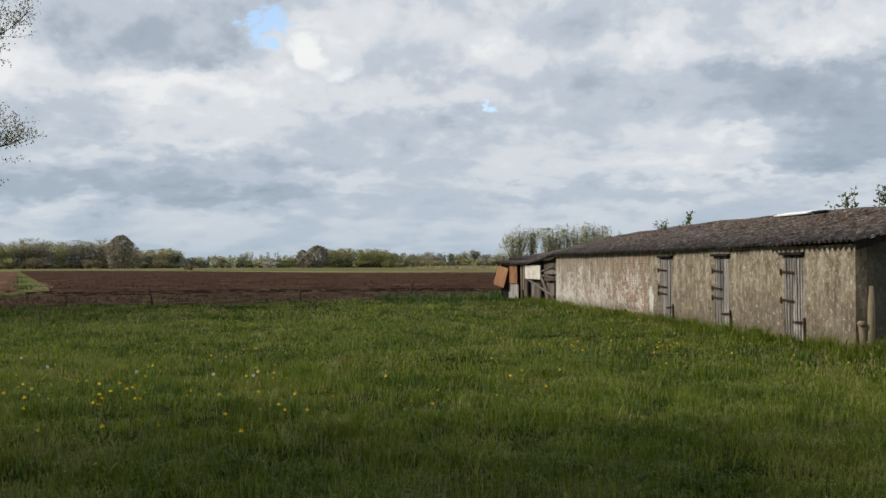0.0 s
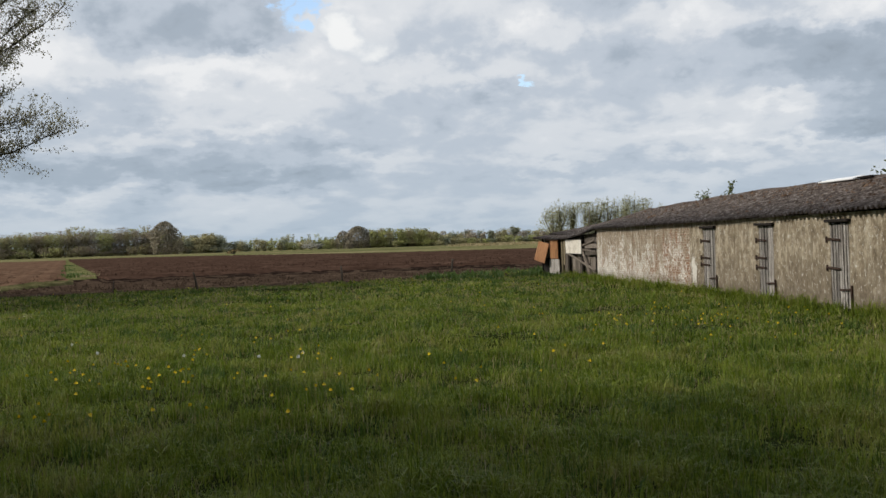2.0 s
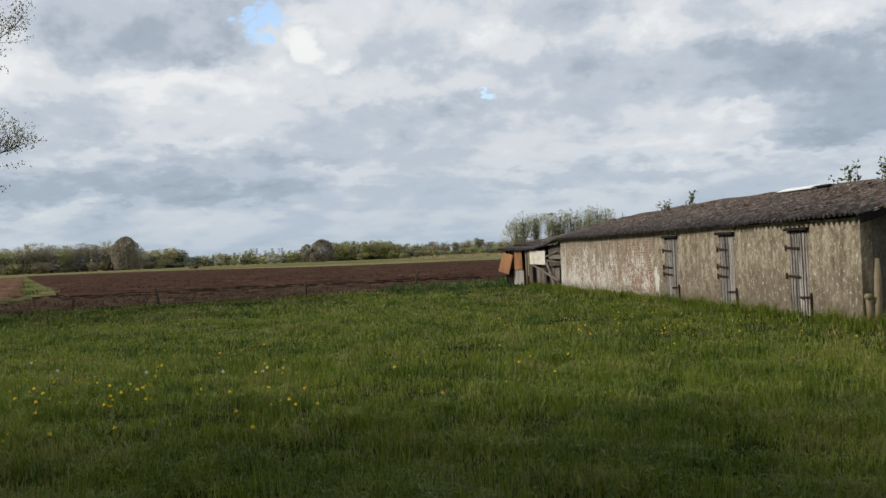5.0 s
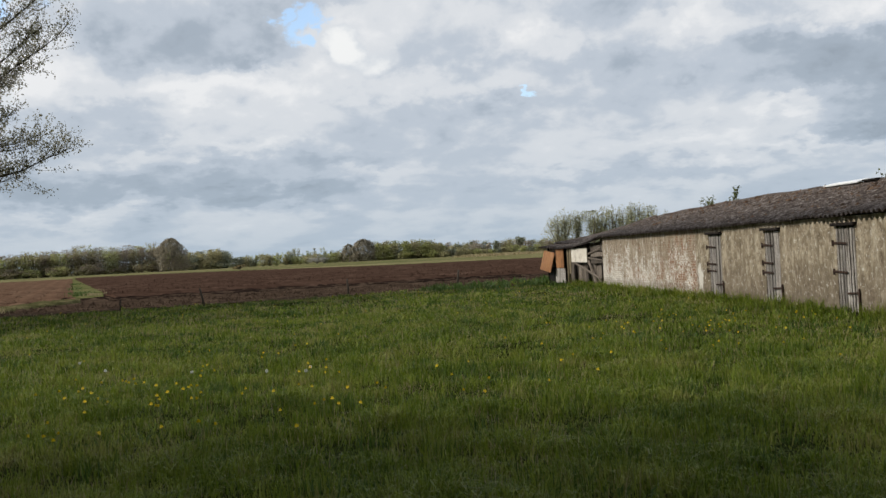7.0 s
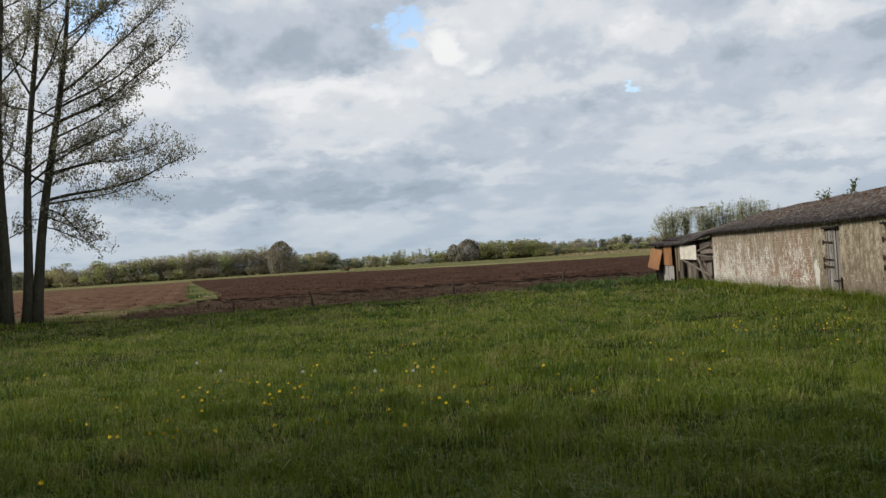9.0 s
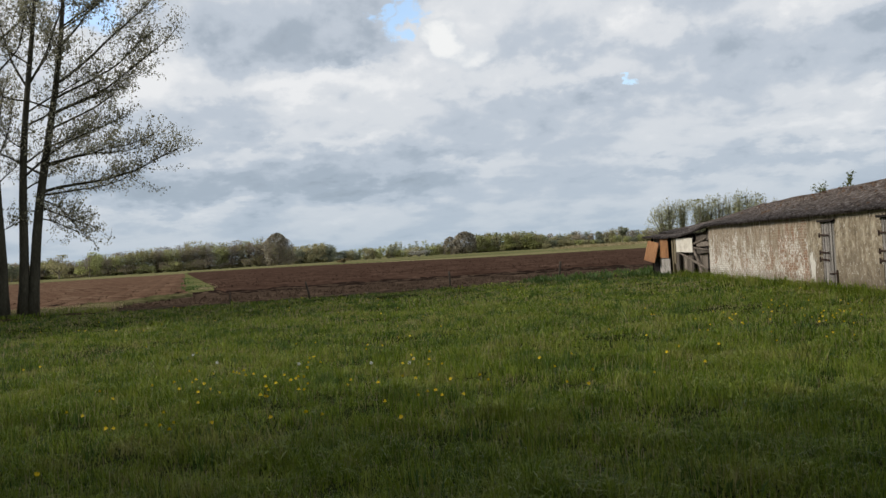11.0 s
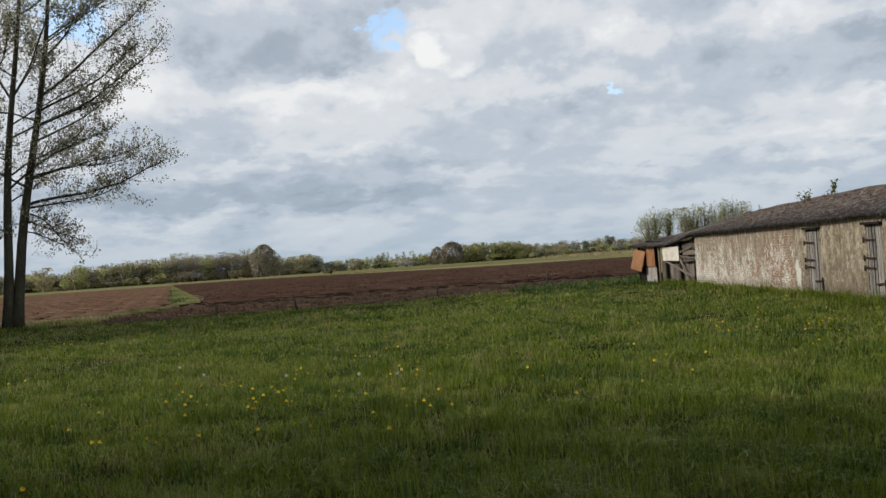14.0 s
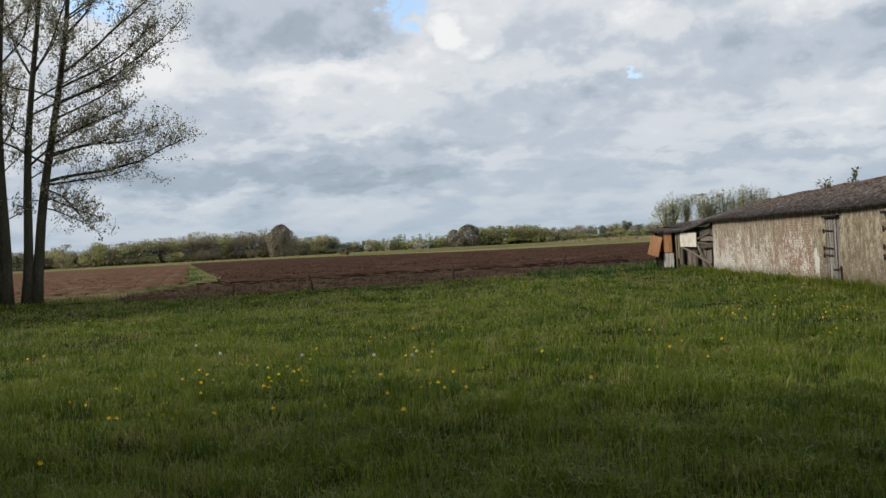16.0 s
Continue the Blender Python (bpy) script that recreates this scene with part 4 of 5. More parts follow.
DARKTREE = leafmat("hazed_dark_trees", (0.213, 0.238, 0.165), (0.311, 0.329, 0.220), (0.415, 0.427, 0.287))
PALE = leafmat("hazed_pale_poplars", (0.36, 0.36, 0.205), (0.49, 0.485, 0.285), (0.59, 0.575, 0.36))
HEDGELEAF = leafmat("tree_leaves", (0.075, 0.085, 0.030), (0.125, 0.135, 0.048), (0.18, 0.185, 0.070))
DUSK = leafmat("dusky_buds", (0.27, 0.235, 0.17), (0.38, 0.34, 0.245), (0.48, 0.43, 0.32))
BLOSSOM = leafmat("blossom", (0.42, 0.40, 0.34), (0.52, 0.50, 0.43), (0.60, 0.58, 0.52))
FARBARK = material("far_bark", [(0.3, (0.140, 0.119, 0.084)), (0.7, (0.280, 0.252, 0.196))], 0.5, 0.9, 0)


def wood_points(g, h, w, n):
    """Places in a budding forest tree: a few leaning plumes of twigs, close together, over leafy undergrowth."""
    k = g.randint(5, 9)
    a, d = g.uniform(0, 2 * np.pi, k), 0.30 * w * g.rand(k) ** 0.5
    top = h * g.uniform(0.76, 1.0, k)
    top[0], d[0] = h, 0.08 * w
    i = g.randint(0, k, n)
    t = g.rand(n) ** 0.85
    spread = w * (0.09 + 0.15 * np.sin(np.clip(t, 0, 1) * 2.55))
    out = 0.55 + 0.55 * t
    p = np.stack([d[i] * np.cos(a[i]) * out, d[i] * np.sin(a[i]) * out, top[i] * t], 1)
    p[:, :2] += g.normal(size=(n, 2)) * (spread * 0.62)[:, None]
    p[:, 2] += g.normal(0, 0.02 * h, n)
    p[:, 2] = np.clip(p[:, 2], 0.05, h * (1 - 0.02 * g.rand(n)))
    return p


def plume_points(g, h, w, n, base=0.2):
    """Places in a tall poplar crown: upright plumes with gaps of sky between them."""
    k = 8
    a, d = g.uniform(0, 2 * np.pi, k), w * g.uniform(0.10, 0.50, k)
    low, top = h * g.uniform(base, base + 0.25, k), h * g.uniform(0.70, 0.97, k)
    d[0], top[0] = 0.03 * w, h
    i = g.randint(0, k, n)
    t = g.rand(n)
    lump = 0.6 + 0.4 * np.sin(t * 17 + i * 2.1)
    p = np.stack([d[i] * np.cos(a[i]) * (0.45 + 0.65 * t), d[i] * np.sin(a[i]) * (0.45 + 0.65 * t), low[i] + (top[i] - low[i]) * t], 1)
    p[:, :2] += g.normal(size=(n, 2)) * (w * 0.155 * lump * (1.10 - 0.40 * t))[:, None]
    p[:, 2] += g.normal(0, 0.03 * h, n)
    p[:, 2] = np.minimum(p[:, 2], h)
    m = n // 2
    p[:m] = crown_points(g, h * 0.97, w * 0.95, m, base, 11)
    return p


def wood_cards(az0, az1, dist, rows, step, el, width, per, size, mats, seed, base=0.02, gap=5.0, shrub=True, vary=0.12, full=True):
    """A stretch of far wood: many trees along a direction; el gives the height of its outline, in degrees, towards each direction."""
    g = np.random.RandomState(seed)
    out = {m.name: [] for m in mats}
    trunk = []
    for r in range(rows):
        d = dist + r * gap
        a = az0
        while a < az1:
            x, y = d * math.sin(radians(a)), d * math.cos(radians(a))
            h = (1.6 + d * math.tan(radians(float(np.interp(a, *el))))) * (1 - vary * g.rand()) * (1 if r else 0.86)
            p = wood_points(g, h, width * (0.75 + 0.6 * g.rand()), per) if full else crown_points(g, h, width * (0.8 + 0.5 * g.rand()), per, base)
            nn = mass_normals(p, h, g)
            p[:, 0] += x
            p[:, 1] += y
            out[mats[g.randint(len(mats))].name].append((cards(g, p, size), nn))
            trunk += stems(g, x, y, h * 0.8, 0.16)
            if shrub and r == 0:
                q = crown_points(g, h * (0.34 + 0.20 * g.rand()), width * 1.15, per // 2, 0.0, 5)
                nn = mass_normals(q, h * 0.4, g)
                q[:, 0] += x + g.normal() * 2
                q[:, 1] += y - 4
                out[mats[g.randint(len(mats))].name].append((cards(g, q, size * 0.8), nn))
            a += math.degrees(step * (0.6 + 0.8 * g.rand()) / d)
    return out, trunk


def wood_object(name, label, **kw):
    """The stretch of wood as one mesh of many leaf clumps and stems."""
    out, trunk = wood_cards(**kw)
    mats = kw["mats"]
    allq, ids, nrm = [], [], []
    for i, m in enumerate(mats):
        if out[m.name]:
            q = np.concatenate([a for a, b in out[m.name]])
            nrm.append(np.concatenate([b for a, b in out[m.name]]))
            allq.append(q)
            ids.append(np.full(len(q), i, dtype=np.int32))
    allq.append(np.array(trunk))
    ids.append(np.full(len(trunk), len(mats), dtype=np.int32))
    me = quads(name, np.concatenate(allq), mats[0])
    for m in list(mats[1:]) + [FARBARK]:
        me.materials.append(m)
    me.polygons.foreach_set("material_index", np.concatenate(ids))
    tr = np.array(trunk)
    nrm.append(np.cross(tr[:, 1] - tr[:, 0], tr[:, 3] - tr[:, 0]))
    round_off(me, np.concatenate(nrm))
    return tagged(new(name, me), label, "wood", kind="stuff")


WOOD_EL = ([-42, -33.2, -32, -30.7, -29.7, -29.0, -28, -26.5, -24.9, -23.6, -22.8, -21.7, -20.4, -19.6, -18.6, -18.1, -17.7],
           [0.9, 0.8, 0.8, 1.05, 0.55, 1.15, 1.08, 1.24, 1.34, 1.54, 1.50, 1.34, 1.50, 1.50, 1.55, 1.2, 0.9])
wood_object("wood", "budding olive-brown wood beyond the fields", az0=-42, az1=-18.2, dist=450, rows=2, step=3.0, el=WOOD_EL, width=9.0, per=1050, size=0.52, mats=[OLIVE, BROWNTWIG, OLIVE, BROWNTWIG, SPRING], seed=5)
wood_object("wood", "low dark trees beyond the ploughed field", az0=-17.9, az1=-15.1, dist=460, rows=3, step=4, el=([-18, -17.2, -16.2, -15.5, -15.0], [0.85, 0.85, 0.98, 0.95, 0.6]), width=6, per=1050, size=0.50, mats=[DARKTREE, OLIVE], seed=6)
wood_object("wood", "row of thin far poplars above a green hedge", az0=-15.2, az1=-8.2, dist=560, rows=1, step=3.0, el=([-15.2, -13.9, -12, -10, -8.2], [0.72, 0.86, 0.88, 0.90, 0.96]), width=3.2, per=300, size=0.6, mats=[PALE, SPRING], seed=7, vary=0.35, full=False)
wood_object("hedge", "green hedge beyond the ploughed field", az0=-16.5, az1=3.4, dist=470, rows=1, step=3.5, el=([-16.5, -12, -8, 3.4], [0.58, 0.58, 0.54, 0.42]), width=6, per=520, size=0.52, mats=[SPRING, OLIVE, DARKTREE], seed=8, base=0.0, shrub=False, vary=0.4)
wood_object("wood", "green spring trees in a far group", az0=-6.6, az1=-2.9, dist=470, rows=3, step=4.5, el=([-6.6, -6.1, -5.1, -3.75, -3.1, -2.8], [0.95, 1.03, 0.90, 0.98, 0.8, 0.6]), width=7, per=1050, size=0.50, mats=[SPRING, OLIVE, SPRING], seed=9)
wood_object("wood", "far dark wood along the horizon", az0=-3.2, az1=12, dist=620, rows=2, step=5, el=([-3.2, -2.0, -1, 0.2, 1.3, 1.9, 2.4, 3.6, 12], [0.72, 0.66, 0.72, 0.72, 0.74, 0.82, 0.68, 0.62, 0.6]), width=8, per=760, size=0.62, mats=[BROWNTWIG, DARKTREE, OLIVE], seed=10)


def far_tree(az, dist, el, w, mat, label, seed, base=0.2, per=1500, size=0.6, lumps=9, group="", full=False, plumes=False):
    """One far tree that stands out of the line: trunk, boughs and crown."""
    g = np.random.RandomState(seed)
    x, y = dist * math.sin(radians(az)), dist * math.cos(radians(az))
    h = 1.6 + dist * math.tan(radians(el))
    t = thing("tree", pose(x, y, -0.15), label, "tree", group)
    p = plume_points(g, h, w, per, base) if plumes else dome_points(g, h, w, per) if full else crown_points(g, h, w, per, base, lumps)
    boughs = []
    for k in range(7):
        q = p[g.randint(per)]
        boughs.append(tube([Vector((0, 0, h * 0.2)), Vector((q[0] * 0.5, q[1] * 0.5, (h * 0.2 + q[2]) / 2)), Vector(q)], [0.16, 0.11, 0.04], 5))
    part("trunk", mesh_of("trunk", *gather([tube([Vector((0, 0, -0.2)), Vector((0.2, 0, h * 0.4)), Vector((0, 0.2, h * 0.85))], [0.34, 0.26, 0.06], 8)] + boughs), FARBARK), t)
    crown = quads("crown", cards(g, p, size), mat)
    round_off(crown, mass_normals(p, h, g))
    part("crown", crown, t)


far_tree(-18.5, 440, 1.70, 14, DUSK, "broad domed brown tree at the wood's end", 21, 0.1, 5500, 0.56, 16, full=True)
far_tree(-7.45, 465, 1.12, 13, DUSK, "dark domed tree beyond the field", 22, 0.05, 5500, 0.56, 16, full=True)
far_tree(-8.3, 468, 0.86, 8, DUSK, "small dark tree beyond the field", 23, 0.05, 1500, 0.6, full=True)
far_tree(-29.0, 430, 1.17, 9, SPRING, "round light green tree at the field's edge", 24, 0.1, 1800, 0.55)
far_tree(-30.6, 430, 1.10, 9, OLIVE, "open budding tree at the field's edge", 25, 0.1, 1300, 0.55)
far_tree(-33.0, 430, 0.80, 6, DARKTREE, "small dark green tree at the field's edge", 26, 0.1, 1200, 0.55)
far_tree(1.85, 600, 0.90, 6, DARKTREE, "single dark pine over the far wood", 27, 0.3, 500, 0.8)
for i, (az, el, w) in enumerate(((4.15, 2.02, 5.6), (4.55, 2.40, 5.4), (5.25, 2.22, 4.6), (6.25, 2.20, 5.0), (6.75, 2.34, 4.6), (7.35, 2.40, 4.4), (7.95, 2.36, 4.6), (8.45, 2.56, 5.6), (8.95, 2.62, 5.8), (9.45, 2.30, 4.4), (10.0, 2.02, 4.0), (10.4, 1.86, 3.0))):
    far_tree(az, 260, el, w * 1.0, PALE, "tall pale green poplar standing behind the shed", 40 + i, 0.10, 2300, 0.30, 18, "poplars behind the shed", plumes=True)
far_tree(-10.2, 440, 0.28, 7, BLOSSOM, "white blossoming bush beyond the field", 61, 0.0, 260, 0.7)
far_tree(-13.4 - 1.3, 300, 0.02, 3.0, leafmat("dry_reeds", (0.22, 0.16, 0.07), (0.34, 0.27, 0.14), (0.42, 0.34, 0.19)), "heap of dry straw-coloured reeds", 62, 0.0, 160, 0.5)

# broad trees out of view, added beside the meadow only to shade it
for i, (x, y, h, w) in enumerate(((-14.5, -1.0, 15.0, 8.5), (-16, -5.5, 15, 10), (-14, -12, 12, 9), (-21, -2.6, 19, 10), (-20, -10, 17, 11), (-13, -1.5, 11, 7.5), (-26, -2.6, 21, 9), (-12.5, 0.5, 9, 6.5), (-17.5, -1.3, 17, 8), (-23.5, -4, 20, 10), (-7.5, -6.0, 17, 10), (-1.5, -5.8, 19, 11), (5, -6.0, 18, 11), (11, -6.0, 17, 10), (-30.5, 29.5, 16, 8), (-31, 23.5, 17, 9))):
    far_tree(math.degrees(math.atan2(x, y)), math.hypot(x, y), math.degrees(math.atan((h - 1.6) / math.hypot(x, y))), w, HEDGELEAF, "unseen broad tree added to shade the meadow", 80 + i, 0.30 if x > -9 else 0.05, 7500, 0.50, 22, "trees beside the meadow")

# saplings that show over the shed's roof
def sapling(x, y, stems_, label, seed):
    rng = random.Random(seed)
    t = thing("sapling", pose(x, y, 0), label, "sapling")
    leaves = []
    for dx, h in stems_:
        line = bend_line(Vector((dx * 0.5, 0, -0.1)), Vector((dx * 0.16, rng.gauss(0, 0.04), 1)), h + 0.1, 9, 0.05, rng, 0.03)
        k = h / max(line[-1].z, 0.1)
        line = [Vector((p.x, p.y, p.z * k)) for p in line]
        pieces = [tube(line, [0.019 - 0.0014 * i for i in range(10)], 6)]
        for q in range(9):
            i = rng.randrange(4, 9)
            tw = bend_line(line[i], Vector((rng.gauss(0, 0.5), rng.gauss(0, 0.5), 0.7)), rng.uniform(0.2, 0.5), 3, 0.2, rng, 0.1)
            pieces.append(tube(tw, [0.009, 0.007, 0.006, 0.003], 4))
            leaves += [tw[rng.randrange(1, 4)] + Vector((rng.gauss(0, 0.05), rng.gauss(0, 0.05), rng.gauss(0, 0.06))) for _ in range(12)]
        leaves += [line[rng.randrange(6, 10)] + Vector((rng.gauss(0, 0.04), rng.gauss(0, 0.04), rng.gauss(0, 0.08))) for _ in range(24)]
        part("stem", mesh_of("stem", *gather(pieces), BARK), t)
    part("foliage", quads("foliage", leaf_quads(leaves, 0.105, rng, -0.4), SAPLEAF), t)


SAPLEAF = leafmat("elder_leaves", (0.10, 0.12, 0.045), (0.17, 0.19, 0.08), (0.24, 0.25, 0.12))
sapling(8.55, 36.0, ((-0.85, 2.95), (-0.5, 3.05), (-0.1, 3.15), (0.35, 3.35), (0.72, 3.50), (0.55, 3.0)), "green elder shoots behind the shed", 71)
sapling(11.35, 26.2, ((-0.55, 3.15), (-0.25, 3.55), (0.0, 3.5), (0.3, 3.6), (0.6, 3.75), (0.9, 3.7), (1.3, 3.65)), "pale elder shoots behind the shed", 72)


# ------------------------------------------------------------------ grass
def in_shed(x, y):
    dx, dy = x - 7.15, y - 16.66
    lx, ly = dx * 0.9888 + dy * 0.1495, -dx * 0.1495 + dy * 0.9888
    return (lx > -0.03) & (ly > -0.05) & (ly < 28) & (lx < 5.3), lx, ly


def blade_mesh(name, co, mat):
    """A mesh of loose blades out of an (n, 5, 3) array: two corners at the root, two half-way, one tip."""
    m = len(co)
    me = bpy.data.meshes.new(name)
    me.vertices.add(m * 5)
    me.vertices.foreach_set("co", np.ascontiguousarray(co, dtype=np.float32).ravel())
    k = np.arange(m, dtype=np.int32)[:, None] * 5
    me.loops.add(m * 7)
    me.loops.foreach_set("vertex_index", (k + np.array([[0, 1, 3, 2, 2, 3, 4]], dtype=np.int32)).ravel())
    me.polygons.add(m * 2)
    me.polygons.foreach_set("loop_start", (np.arange(m, dtype=np.int32)[:, None] * 7 + np.array([[0, 4]], dtype=np.int32)).ravel())
    me.materials.append(mat)
    me.update(calc_edges=True)
    return me


def grass(n, r0, r1, seed, name, label, wide, tall, thin=0.0, span=(-38, 30)):
    """Blades of grass over the part of the meadow that lies r0 to r1 ahead; thicker and taller in tufts and along the shed."""
    g = np.random.RandomState(seed)
    az = np.radians(g.uniform(*span, n))
    edge = np.interp(np.degrees(az), EDGE_AZ, EDGE_R) + g.normal(0, 0.3, n)
    r = (r0 ** 0.9 + (r1 ** 0.9 - r0 ** 0.9) * g.rand(n)) ** (1 / 0.9)
    keep = r < edge
    az, r = az[keep], r[keep]
    x, y = r * np.sin(az), r * np.cos(az)
    inside, lx, ly = in_shed(x, y)
    x, y, r, lx, ly = (v[~inside] for v in (x, y, r, lx, ly))
    m = len(x)
    tuft = np.sin(x * 2.1 + 1.3 * np.sin(y * 1.7)) * np.sin(y * 1.9 + 1.1 * np.sin(x * 1.3)) + 0.7 * np.sin(x * 5.3 + y * 2.2) * np.sin(y * 4.7 - x * 1.9)
    patch = np.sin(x * 0.55 + 2.0) * np.sin(y * 0.42 + x * 0.2)
    bare = g.rand(m) > 0.50 + 0.42 * tuft + 0.15 * patch
    keep = ~(bare & (g.rand(m) < thin))
    x, y, r, lx, ly, tuft, patch, bare = (v[keep] for v in (x, y, r, lx, ly, tuft, patch, bare))
    m = len(x)
    near = np.exp(-np.clip(-lx, 0, 9) / 0.35) * (ly > -1) * (ly < 28)
    h = tall * (0.40 + 0.75 * g.rand(m)) * (1 + 0.55 * tuft * (tuft > 0) + 0.15 * tuft + 0.20 * patch) + 0.30 * near * (0.2 + g.rand(m))
    h = np.clip(np.where(bare & (near < 0.2), h * 0.45, h), 0.03, 0.5)
    w = wide * (0.6 + 0.8 * g.rand(m)) * (1 + r * 0.035)
    turn = g.uniform(0, 2 * np.pi, m)
    face = np.stack([np.cos(turn), np.sin(turn), np.zeros(m)], 1)
    lean = g.normal(0, 0.70, (m, 2))
    mid = np.stack([x + lean[:, 0] * h * 0.35, y + lean[:, 1] * h * 0.35, h * 0.6], 1)
    tip = np.stack([x + lean[:, 0] * h * 1.1, y + lean[:, 1] * h * 1.1, h * (1 - 0.3 * np.abs(lean).sum(1).clip(0, 1.5))], 1)
    root = np.stack([x, y, np.full(m, -0.03)], 1)
    co = np.stack([root - face * w[:, None] * 0.5, root + face * w[:, None] * 0.5, mid - face * w[:, None] * 0.42, mid + face * w[:, None] * 0.42, tip], 1)
    me = blade_mesh(name, co, BLADE)
    tagged(new(name, me), label, "grass", kind="stuff")


grass(170000, 4.6, 14, 1, "grass", "dense fresh green meadow grass", 0.0070, 0.128, 0.6)
grass(22000, 0.3, 4.7, 4, "grass", "meadow grass underfoot", 0.0070, 0.110, 0.3, (-180, 180))
grass(165000, 13, 27, 2, "grass", "tufted green meadow grass", 0.0090, 0.114, 0.25)
grass(110000, 25, 56, 3, "grass", "meadow grass towards the field", 0.0165, 0.100)


def tufts(n, blades, r0, r1, seed, name, label, mat, tall, wide, spread, stretch=(-36, 27), low=0.0, spots=None):
    """Separate clumps of coarse grass: blades that fan out from one root."""
    g = np.random.RandomState(seed)
    co = []
    for i in range(n):
        az = radians(g.uniform(*stretch))
        r = math.sqrt(g.uniform(r0 ** 2, r1 ** 2)) if g.rand() < 0.5 else g.uniform(r0, r1)
        if low == 0.0 and not spots and r > meadow_edge(math.degrees(az)) - 0.3:
            continue
        x, y = r * math.sin(az), r * math.cos(az)
        if spots:
            x, y = spots[i % len(spots)]
            r = math.hypot(x, y)
        elif in_shed(np.array([x]), np.array([y]))[0][0]:
            continue
        k = 0.6 + 0.8 * g.rand()
        for b in range(blades):
            a, lean = g.uniform(0, 2 * math.pi), abs(g.normal(0, 0.5))
            h = tall * k * g.uniform(0.55, 1.1)
            px, py = x + g.normal() * spread * k, y + g.normal() * spread * k
            dx, dy = math.cos(a) * lean * h, math.sin(a) * lean * h
            w = wide * (1 + r * 0.035) * 0.5
            fx, fy = -math.sin(a + 0.6) * w, math.cos(a + 0.6) * w
            mx, my = px + dx * 0.4, py + dy * 0.4
            co.append([(px - fx, py - fy, low - 0.03), (px + fx, py + fy, low - 0.03), (mx - fx * 0.85, my - fy * 0.85, low + h * 0.6), (mx + fx * 0.85, my + fy * 0.85, low + h * 0.6), (px + dx, py + dy, low + h * (1 - 0.25 * min(lean, 1.5)))])
    tagged(new(name, blade_mesh(name, np.array(co), mat)), label, "grass", kind="stuff")


DARKBLADE = island_ramp(material("coarse_dark_grass", [(0.4, (0.030, 0.066, 0.010)), (0.6, (0.072, 0.125, 0.018))], 1.0, 0.5, 0, transl=0.3), [(0, (0.024, 0.052, 0.009)), (0.75, (0.080, 0.142, 0.022)), (1, (0.20, 0.26, 0.055))], 0.6)
DRYBLADE = island_ramp(material("dry_grass_stems", [(0.4, (0.26, 0.21, 0.10)), (0.6, (0.40, 0.33, 0.18))], 1.0, 0.7, 0, transl=0.3), [(0, (0.20, 0.16, 0.07)), (1, (0.48, 0.40, 0.24))], 0.6)
BROADLEAF = island_ramp(material("weed_leaves", [(0.4, (0.045, 0.085, 0.016)), (0.6, (0.085, 0.135, 0.030))], 1.0, 0.5, 0, transl=0.3), [(0, (0.035, 0.075, 0.014)), (1, (0.12, 0.17, 0.045))], 0.5)
tufts(800, 40, 5.0, 46, 11, "coarse_grass", "darker coarse grass in tufts", DARKBLADE, 0.165, 0.006, 0.085)
tufts(420, 44, 5.0, 15, 21, "tall_grass", "long fresh grass in spreading clumps", BLADE, 0.20, 0.0055, 0.075)
rw = random.Random(77)
foot = []
for k in range(230):
    v = SHED @ Vector((-0.08 - abs(rw.gauss(0, 0.22)), rw.uniform(-0.4, LENGTH + 4) + 0.5 * math.sin(k), 0))
    if math.sin(v.y * 2.3) + 0.6 * math.sin(v.y * 5.1) > -0.7:
        foot.append((v.x, v.y))
tufts(len(foot), 34, 5, 46, 22, "tall_grass", "tall fresh grass along the foot of the shed", BLADE, 0.30, 0.0065, 0.10, spots=foot)
worn = [tuple((SHED @ Vector((-0.55 + rw.gauss(0, 0.22), 8.9 + rw.gauss(0, 0.7), 0)))[:2]) for k in range(60)]
tufts(len(worn), 16, 5, 46, 23, "dry_grass", "flattened dry grass before the shed", DRYBLADE, 0.10, 0.006, 0.12, spots=worn)
tufts(2300, 12, 5.0, 47, 12, "dry_grass", "pale dry grass stems", DRYBLADE, 0.15, 0.0038, 0.24)
tufts(320, 10, 5.0, 44, 13, "weeds", "broad-leaved weeds among the grass", BROADLEAF, 0.10, 0.022, 0.06)
tufts(90, 22, 40, 49, 14, "weeds", "dark weeds along the field's edge", BROADLEAF, 0.26, 0.022, 0.16, (-4, 4))
tufts(110, 24, 39.5, 44, 15, "verge_grass", "tufts of grass on the verge", BLADE, 0.16, 0.012, 0.25, (-44, -28.5), 0.08)
tufts(260, 16, 41, 46.5, 18, "dry_verge_grass", "dry grass on the verge", DRYBLADE, 0.15, 0.010, 0.3, (-44, -28), 0.10)
tufts(26, 14, 57, 120, 16, "strip_grass", "tufts of grass between the two fields", BROADLEAF, 0.09, 0.014, 0.22, (-23.82, -23.55), 0.28)
tufts(9, 16, 57, 64, 17, "strip_grass", "tufts of grass at the end of the strip", BROADLEAF, 0.16, 0.014, 0.22, (-23.7, -23.25), 0.26)
tufts(40, 16, 58, 75, 19, "dry_strip_grass", "dry grass at the end of the strip", DRYBLADE, 0.10, 0.010, 0.22, (-23.4, -22.5), 0.24)

tufts(260, 14, 330, 390, 20, "reeds", "pale dry reeds at the field's far end", DRYBLADE, 0.8, 0.03, 2.2, (-1.2, 3.0), 0.01)


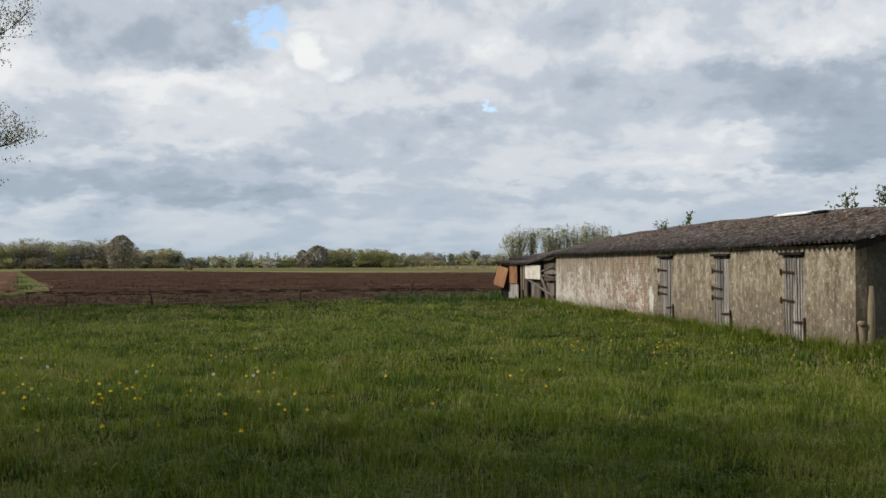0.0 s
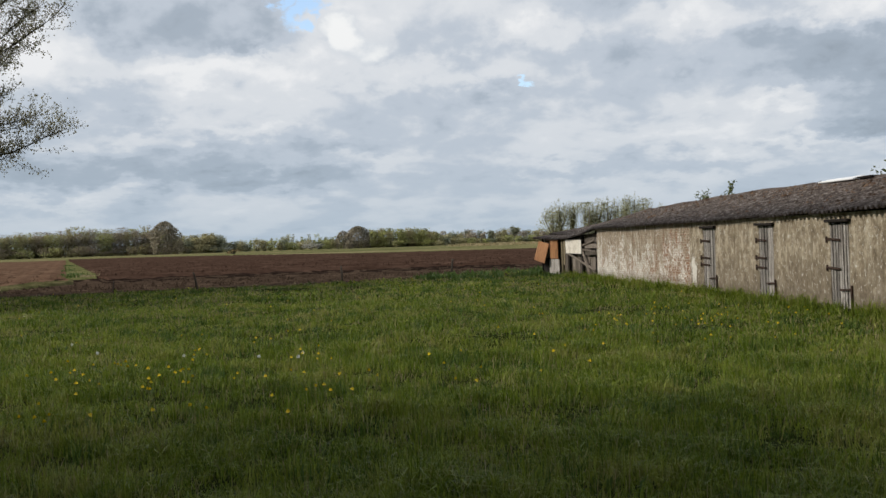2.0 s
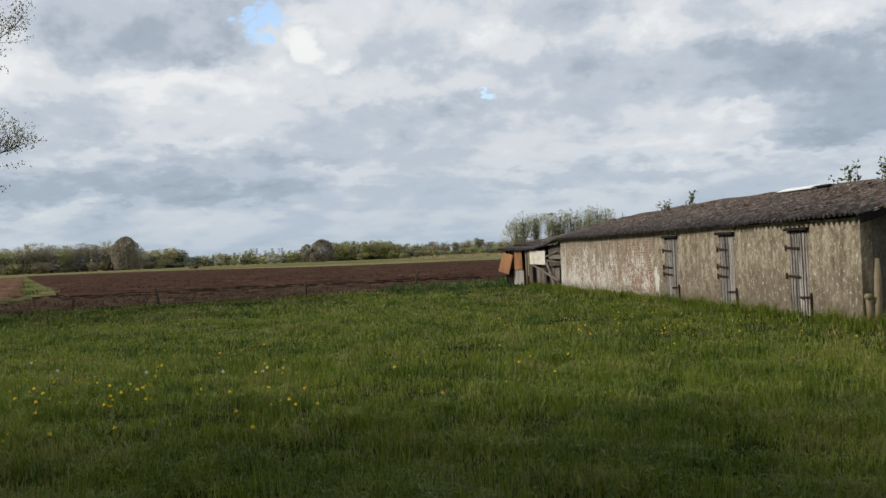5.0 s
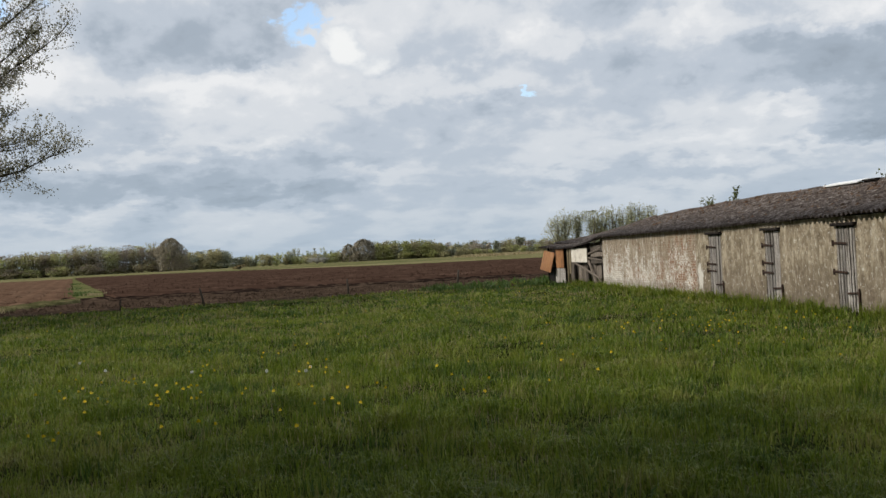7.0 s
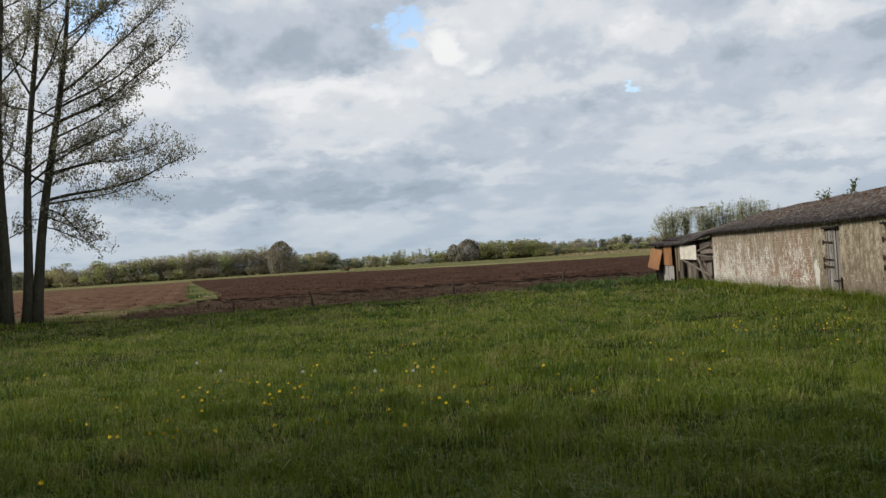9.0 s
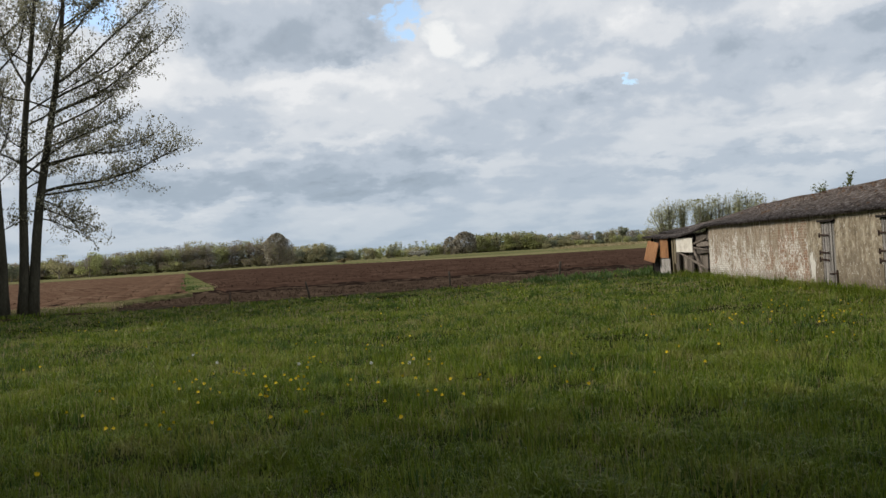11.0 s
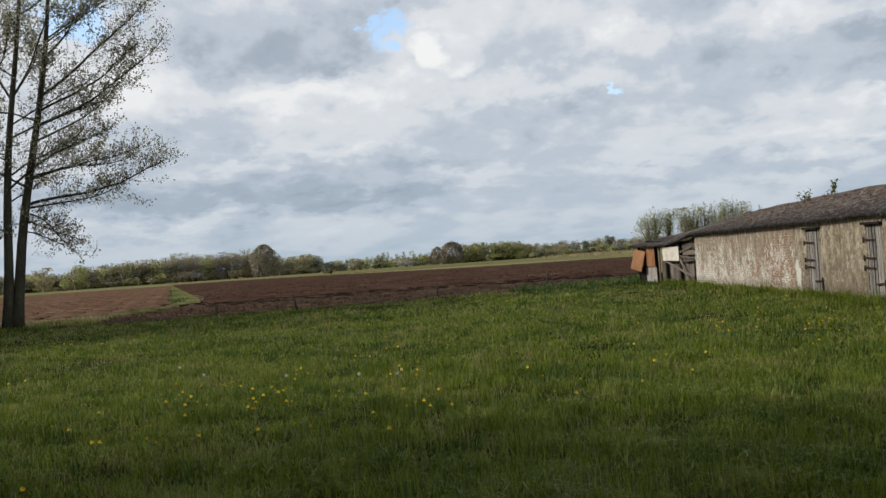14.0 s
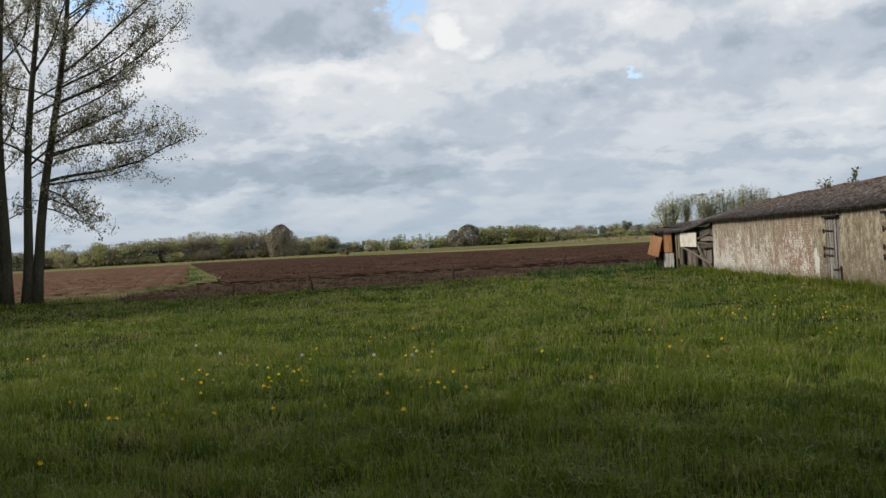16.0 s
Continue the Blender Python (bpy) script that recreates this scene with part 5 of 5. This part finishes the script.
def clods(n, r0, r1, a0, a1, low, size, seed, name, label, mat):
    """Lumps of earth lying over a field, thinning out with distance."""
    g = np.random.RandomState(seed)
    vs, fs = [], []
    for i in range(n):
        az, r = radians(g.uniform(a0, a1)), r0 + (r1 - r0) * g.rand() ** 1.6
        x, y = r * math.sin(az), r * math.cos(az)
        k = size * (0.4 + g.rand() ** 2 * 1.3)
        b = len(vs)
        q = g.uniform(0, 6.28)
        vs += [(x + k * math.cos(q + j * 1.57) * g.uniform(0.7, 1.2), y + k * math.sin(q + j * 1.57) * g.uniform(0.7, 1.2), low - 0.08) for j in range(4)]
        vs.append((x + g.normal() * k * 0.3, y + g.normal() * k * 0.3, low + k * g.uniform(0.5, 1.0)))
        fs += [(b, b + 1, b + 4), (b + 1, b + 2, b + 4), (b + 2, b + 3, b + 4), (b + 3, b, b + 4)]
    tagged(new(name, mesh_of(name, vs, fs, mat)), label, "clods", kind="stuff")


clods(6000, 61, 130, -22.2, 6, 0.20, 0.10, 31, "clods", "brown clods over the ploughed field", SOIL)
clods(2200, 42, 54, -22, 4, 0.05, 0.060, 32, "clods", "earth clods beside the meadow", EARTH)
clods(1500, 42, 50, -44, -22, 0.05, 0.060, 33, "clods", "earth clods beside the meadow", EARTH)
clods(3500, 52, 110, -40, -24.2, 0.10, 0.055, 34, "clods", "pale clods over the tilled field", STUBBLE)


# ------------------------------------------------------------------ dandelions
YELLOW = material("dandelion_yellow", [(0.35, (0.62, 0.44, 0.012)), (0.65, (0.80, 0.64, 0.03))], 60, 0.7, 0)
STEM = material("pale_stem", [(0.4, (0.12, 0.16, 0.04)), (0.6, (0.20, 0.19, 0.08))], 30, 0.6, 0)
FLUFF = material("seed_fluff", [(0.4, (0.60, 0.60, 0.57)), (0.6, (0.72, 0.72, 0.69))], 80, 0.9, 0)


def flower(name, head, mat, label):
    t = thing(name, pose(0, 0, 0), label, "dandelion", "dandelions in the meadow")
    part("stem", mesh_of("stem", *tube([Vector((0, 0, -0.02)), Vector((0.006, 0, 0.08)), Vector((0, 0.004, 0.145))], [0.0035, 0.003, 0.003], 5), STEM), t)
    part("flower_head", mesh_of("flower_head", *head, mat), t)
    return t


def disc_head(rad, rows):
    """Rings of narrow petals, the inner ones steeper."""
    vs, fs = [], []
    for j in range(rows):
        n = 14 - 3 * j
        for i in range(n):
            a = 2 * math.pi * (i + 0.5 * j) / n
            r, z = rad * (1 - 0.26 * j), 0.145 + 0.004 + 0.005 * j
            d, e = Vector((math.cos(a), math.sin(a), 0)), Vector((-math.sin(a), math.cos(a), 0))
            k = len(vs)
            vs += [Vector((0, 0, z)) - e * 0.002, Vector((0, 0, z)) + e * 0.002, d * r + e * 0.0045 + Vector((0, 0, z + 0.006 + 0.004 * j)), d * r - e * 0.0045 + Vector((0, 0, z + 0.006 + 0.004 * j))]
            fs.append((k, k + 1, k + 2, k + 3))
    return vs, fs


def puff_head(rad):
    """A ball of fine spokes with small tufts."""
    g = random.Random(4)
    vs, fs = [], []
    for i in range(70):
        d = Vector((g.gauss(0, 1), g.gauss(0, 1), g.gauss(0, 1))).normalized()
        u = d.orthogonal().normalized()
        w = d.cross(u)
        c = Vector((0, 0, 0.16)) + d * rad
        k = len(vs)
        vs += [c + u * 0.006, c + w * 0.006, c - u * 0.006, c - w * 0.006]
        fs.append((k, k + 1, k + 2, k + 3))
    return vs, fs


yellow = flower("dandelion", disc_head(0.019, 3), YELLOW, "yellow dandelion flower among the grass")
clock = flower("dandelion_clock", puff_head(0.021), FLUFF, "white fluffy dandelion seed head")
SPOTS = ((-4.3, 7.97), (-3.74, 7.95), (-2.02, 8.93), (-2.43, 8.29), (-1.66, 9.69), (-1.70, 9.44), (-3.59, 9.9), (-3.6, 10.05), (-3.43, 9.61), (-4.45, 11.5), (-3.53, 11.23), (-4.41, 10.17),
         (-4.34, 10.31), (-2.43, 10.48), (-5.44, 12.2), (1.13, 10.97), (-0.28, 12.4), (-4.2, 6.6), (-4.0, 8.02), (-3.71, 10.82))
yellow.matrix_basis = pose(-1.60, 9.60, 0.0, 12, 5, 20)
clock.matrix_basis = pose(-3.0, 12.55, 0.01)
rng = random.Random(9)
for x, y in SPOTS:
    copy_thing(yellow, pose(x, y, rng.uniform(0.04, 0.07), rng.gauss(0, 14), rng.gauss(0, 14), rng.uniform(0, 360)))
for k in range(75):
    x, y = rng.choice(SPOTS)
    x, y = x + rng.gauss(0, 1.0), y + abs(rng.gauss(0.6, 1.8))
    if abs(math.atan2(x, y)) < 0.62:
        copy_thing(yellow, pose(x, y, rng.uniform(0.04, 0.10), rng.gauss(0, 20), rng.gauss(0, 20), rng.uniform(0, 360)))
for k in range(75):
    x, y = rng.gauss(3.6, 1.3), rng.gauss(16.5, 2.6)
    if not in_shed(np.array([x + 0.5]), np.array([y]))[0][0] and y > 9:
        copy_thing(yellow, pose(x, y, rng.uniform(-0.03, 0.04), rng.gauss(0, 18), rng.gauss(0, 18), rng.uniform(0, 360)))
for k in range(60):
    az, r = radians(rng.uniform(-33, 4)), rng.uniform(16, 38)
    copy_thing(yellow, pose(r * math.sin(az), r * math.cos(az), rng.uniform(0.0, 0.06), rng.gauss(0, 18), rng.gauss(0, 18), rng.uniform(0, 360)))
for x, y in ((-2.42, 12.71), (-2.45, 12.24), (-4.03, 12.67), (-5.46, 13.29), (-6.4, 14.6)):
    copy_thing(clock, pose(x, y, 0.03, rng.gauss(0, 6), rng.gauss(0, 6), rng.uniform(0, 360)))
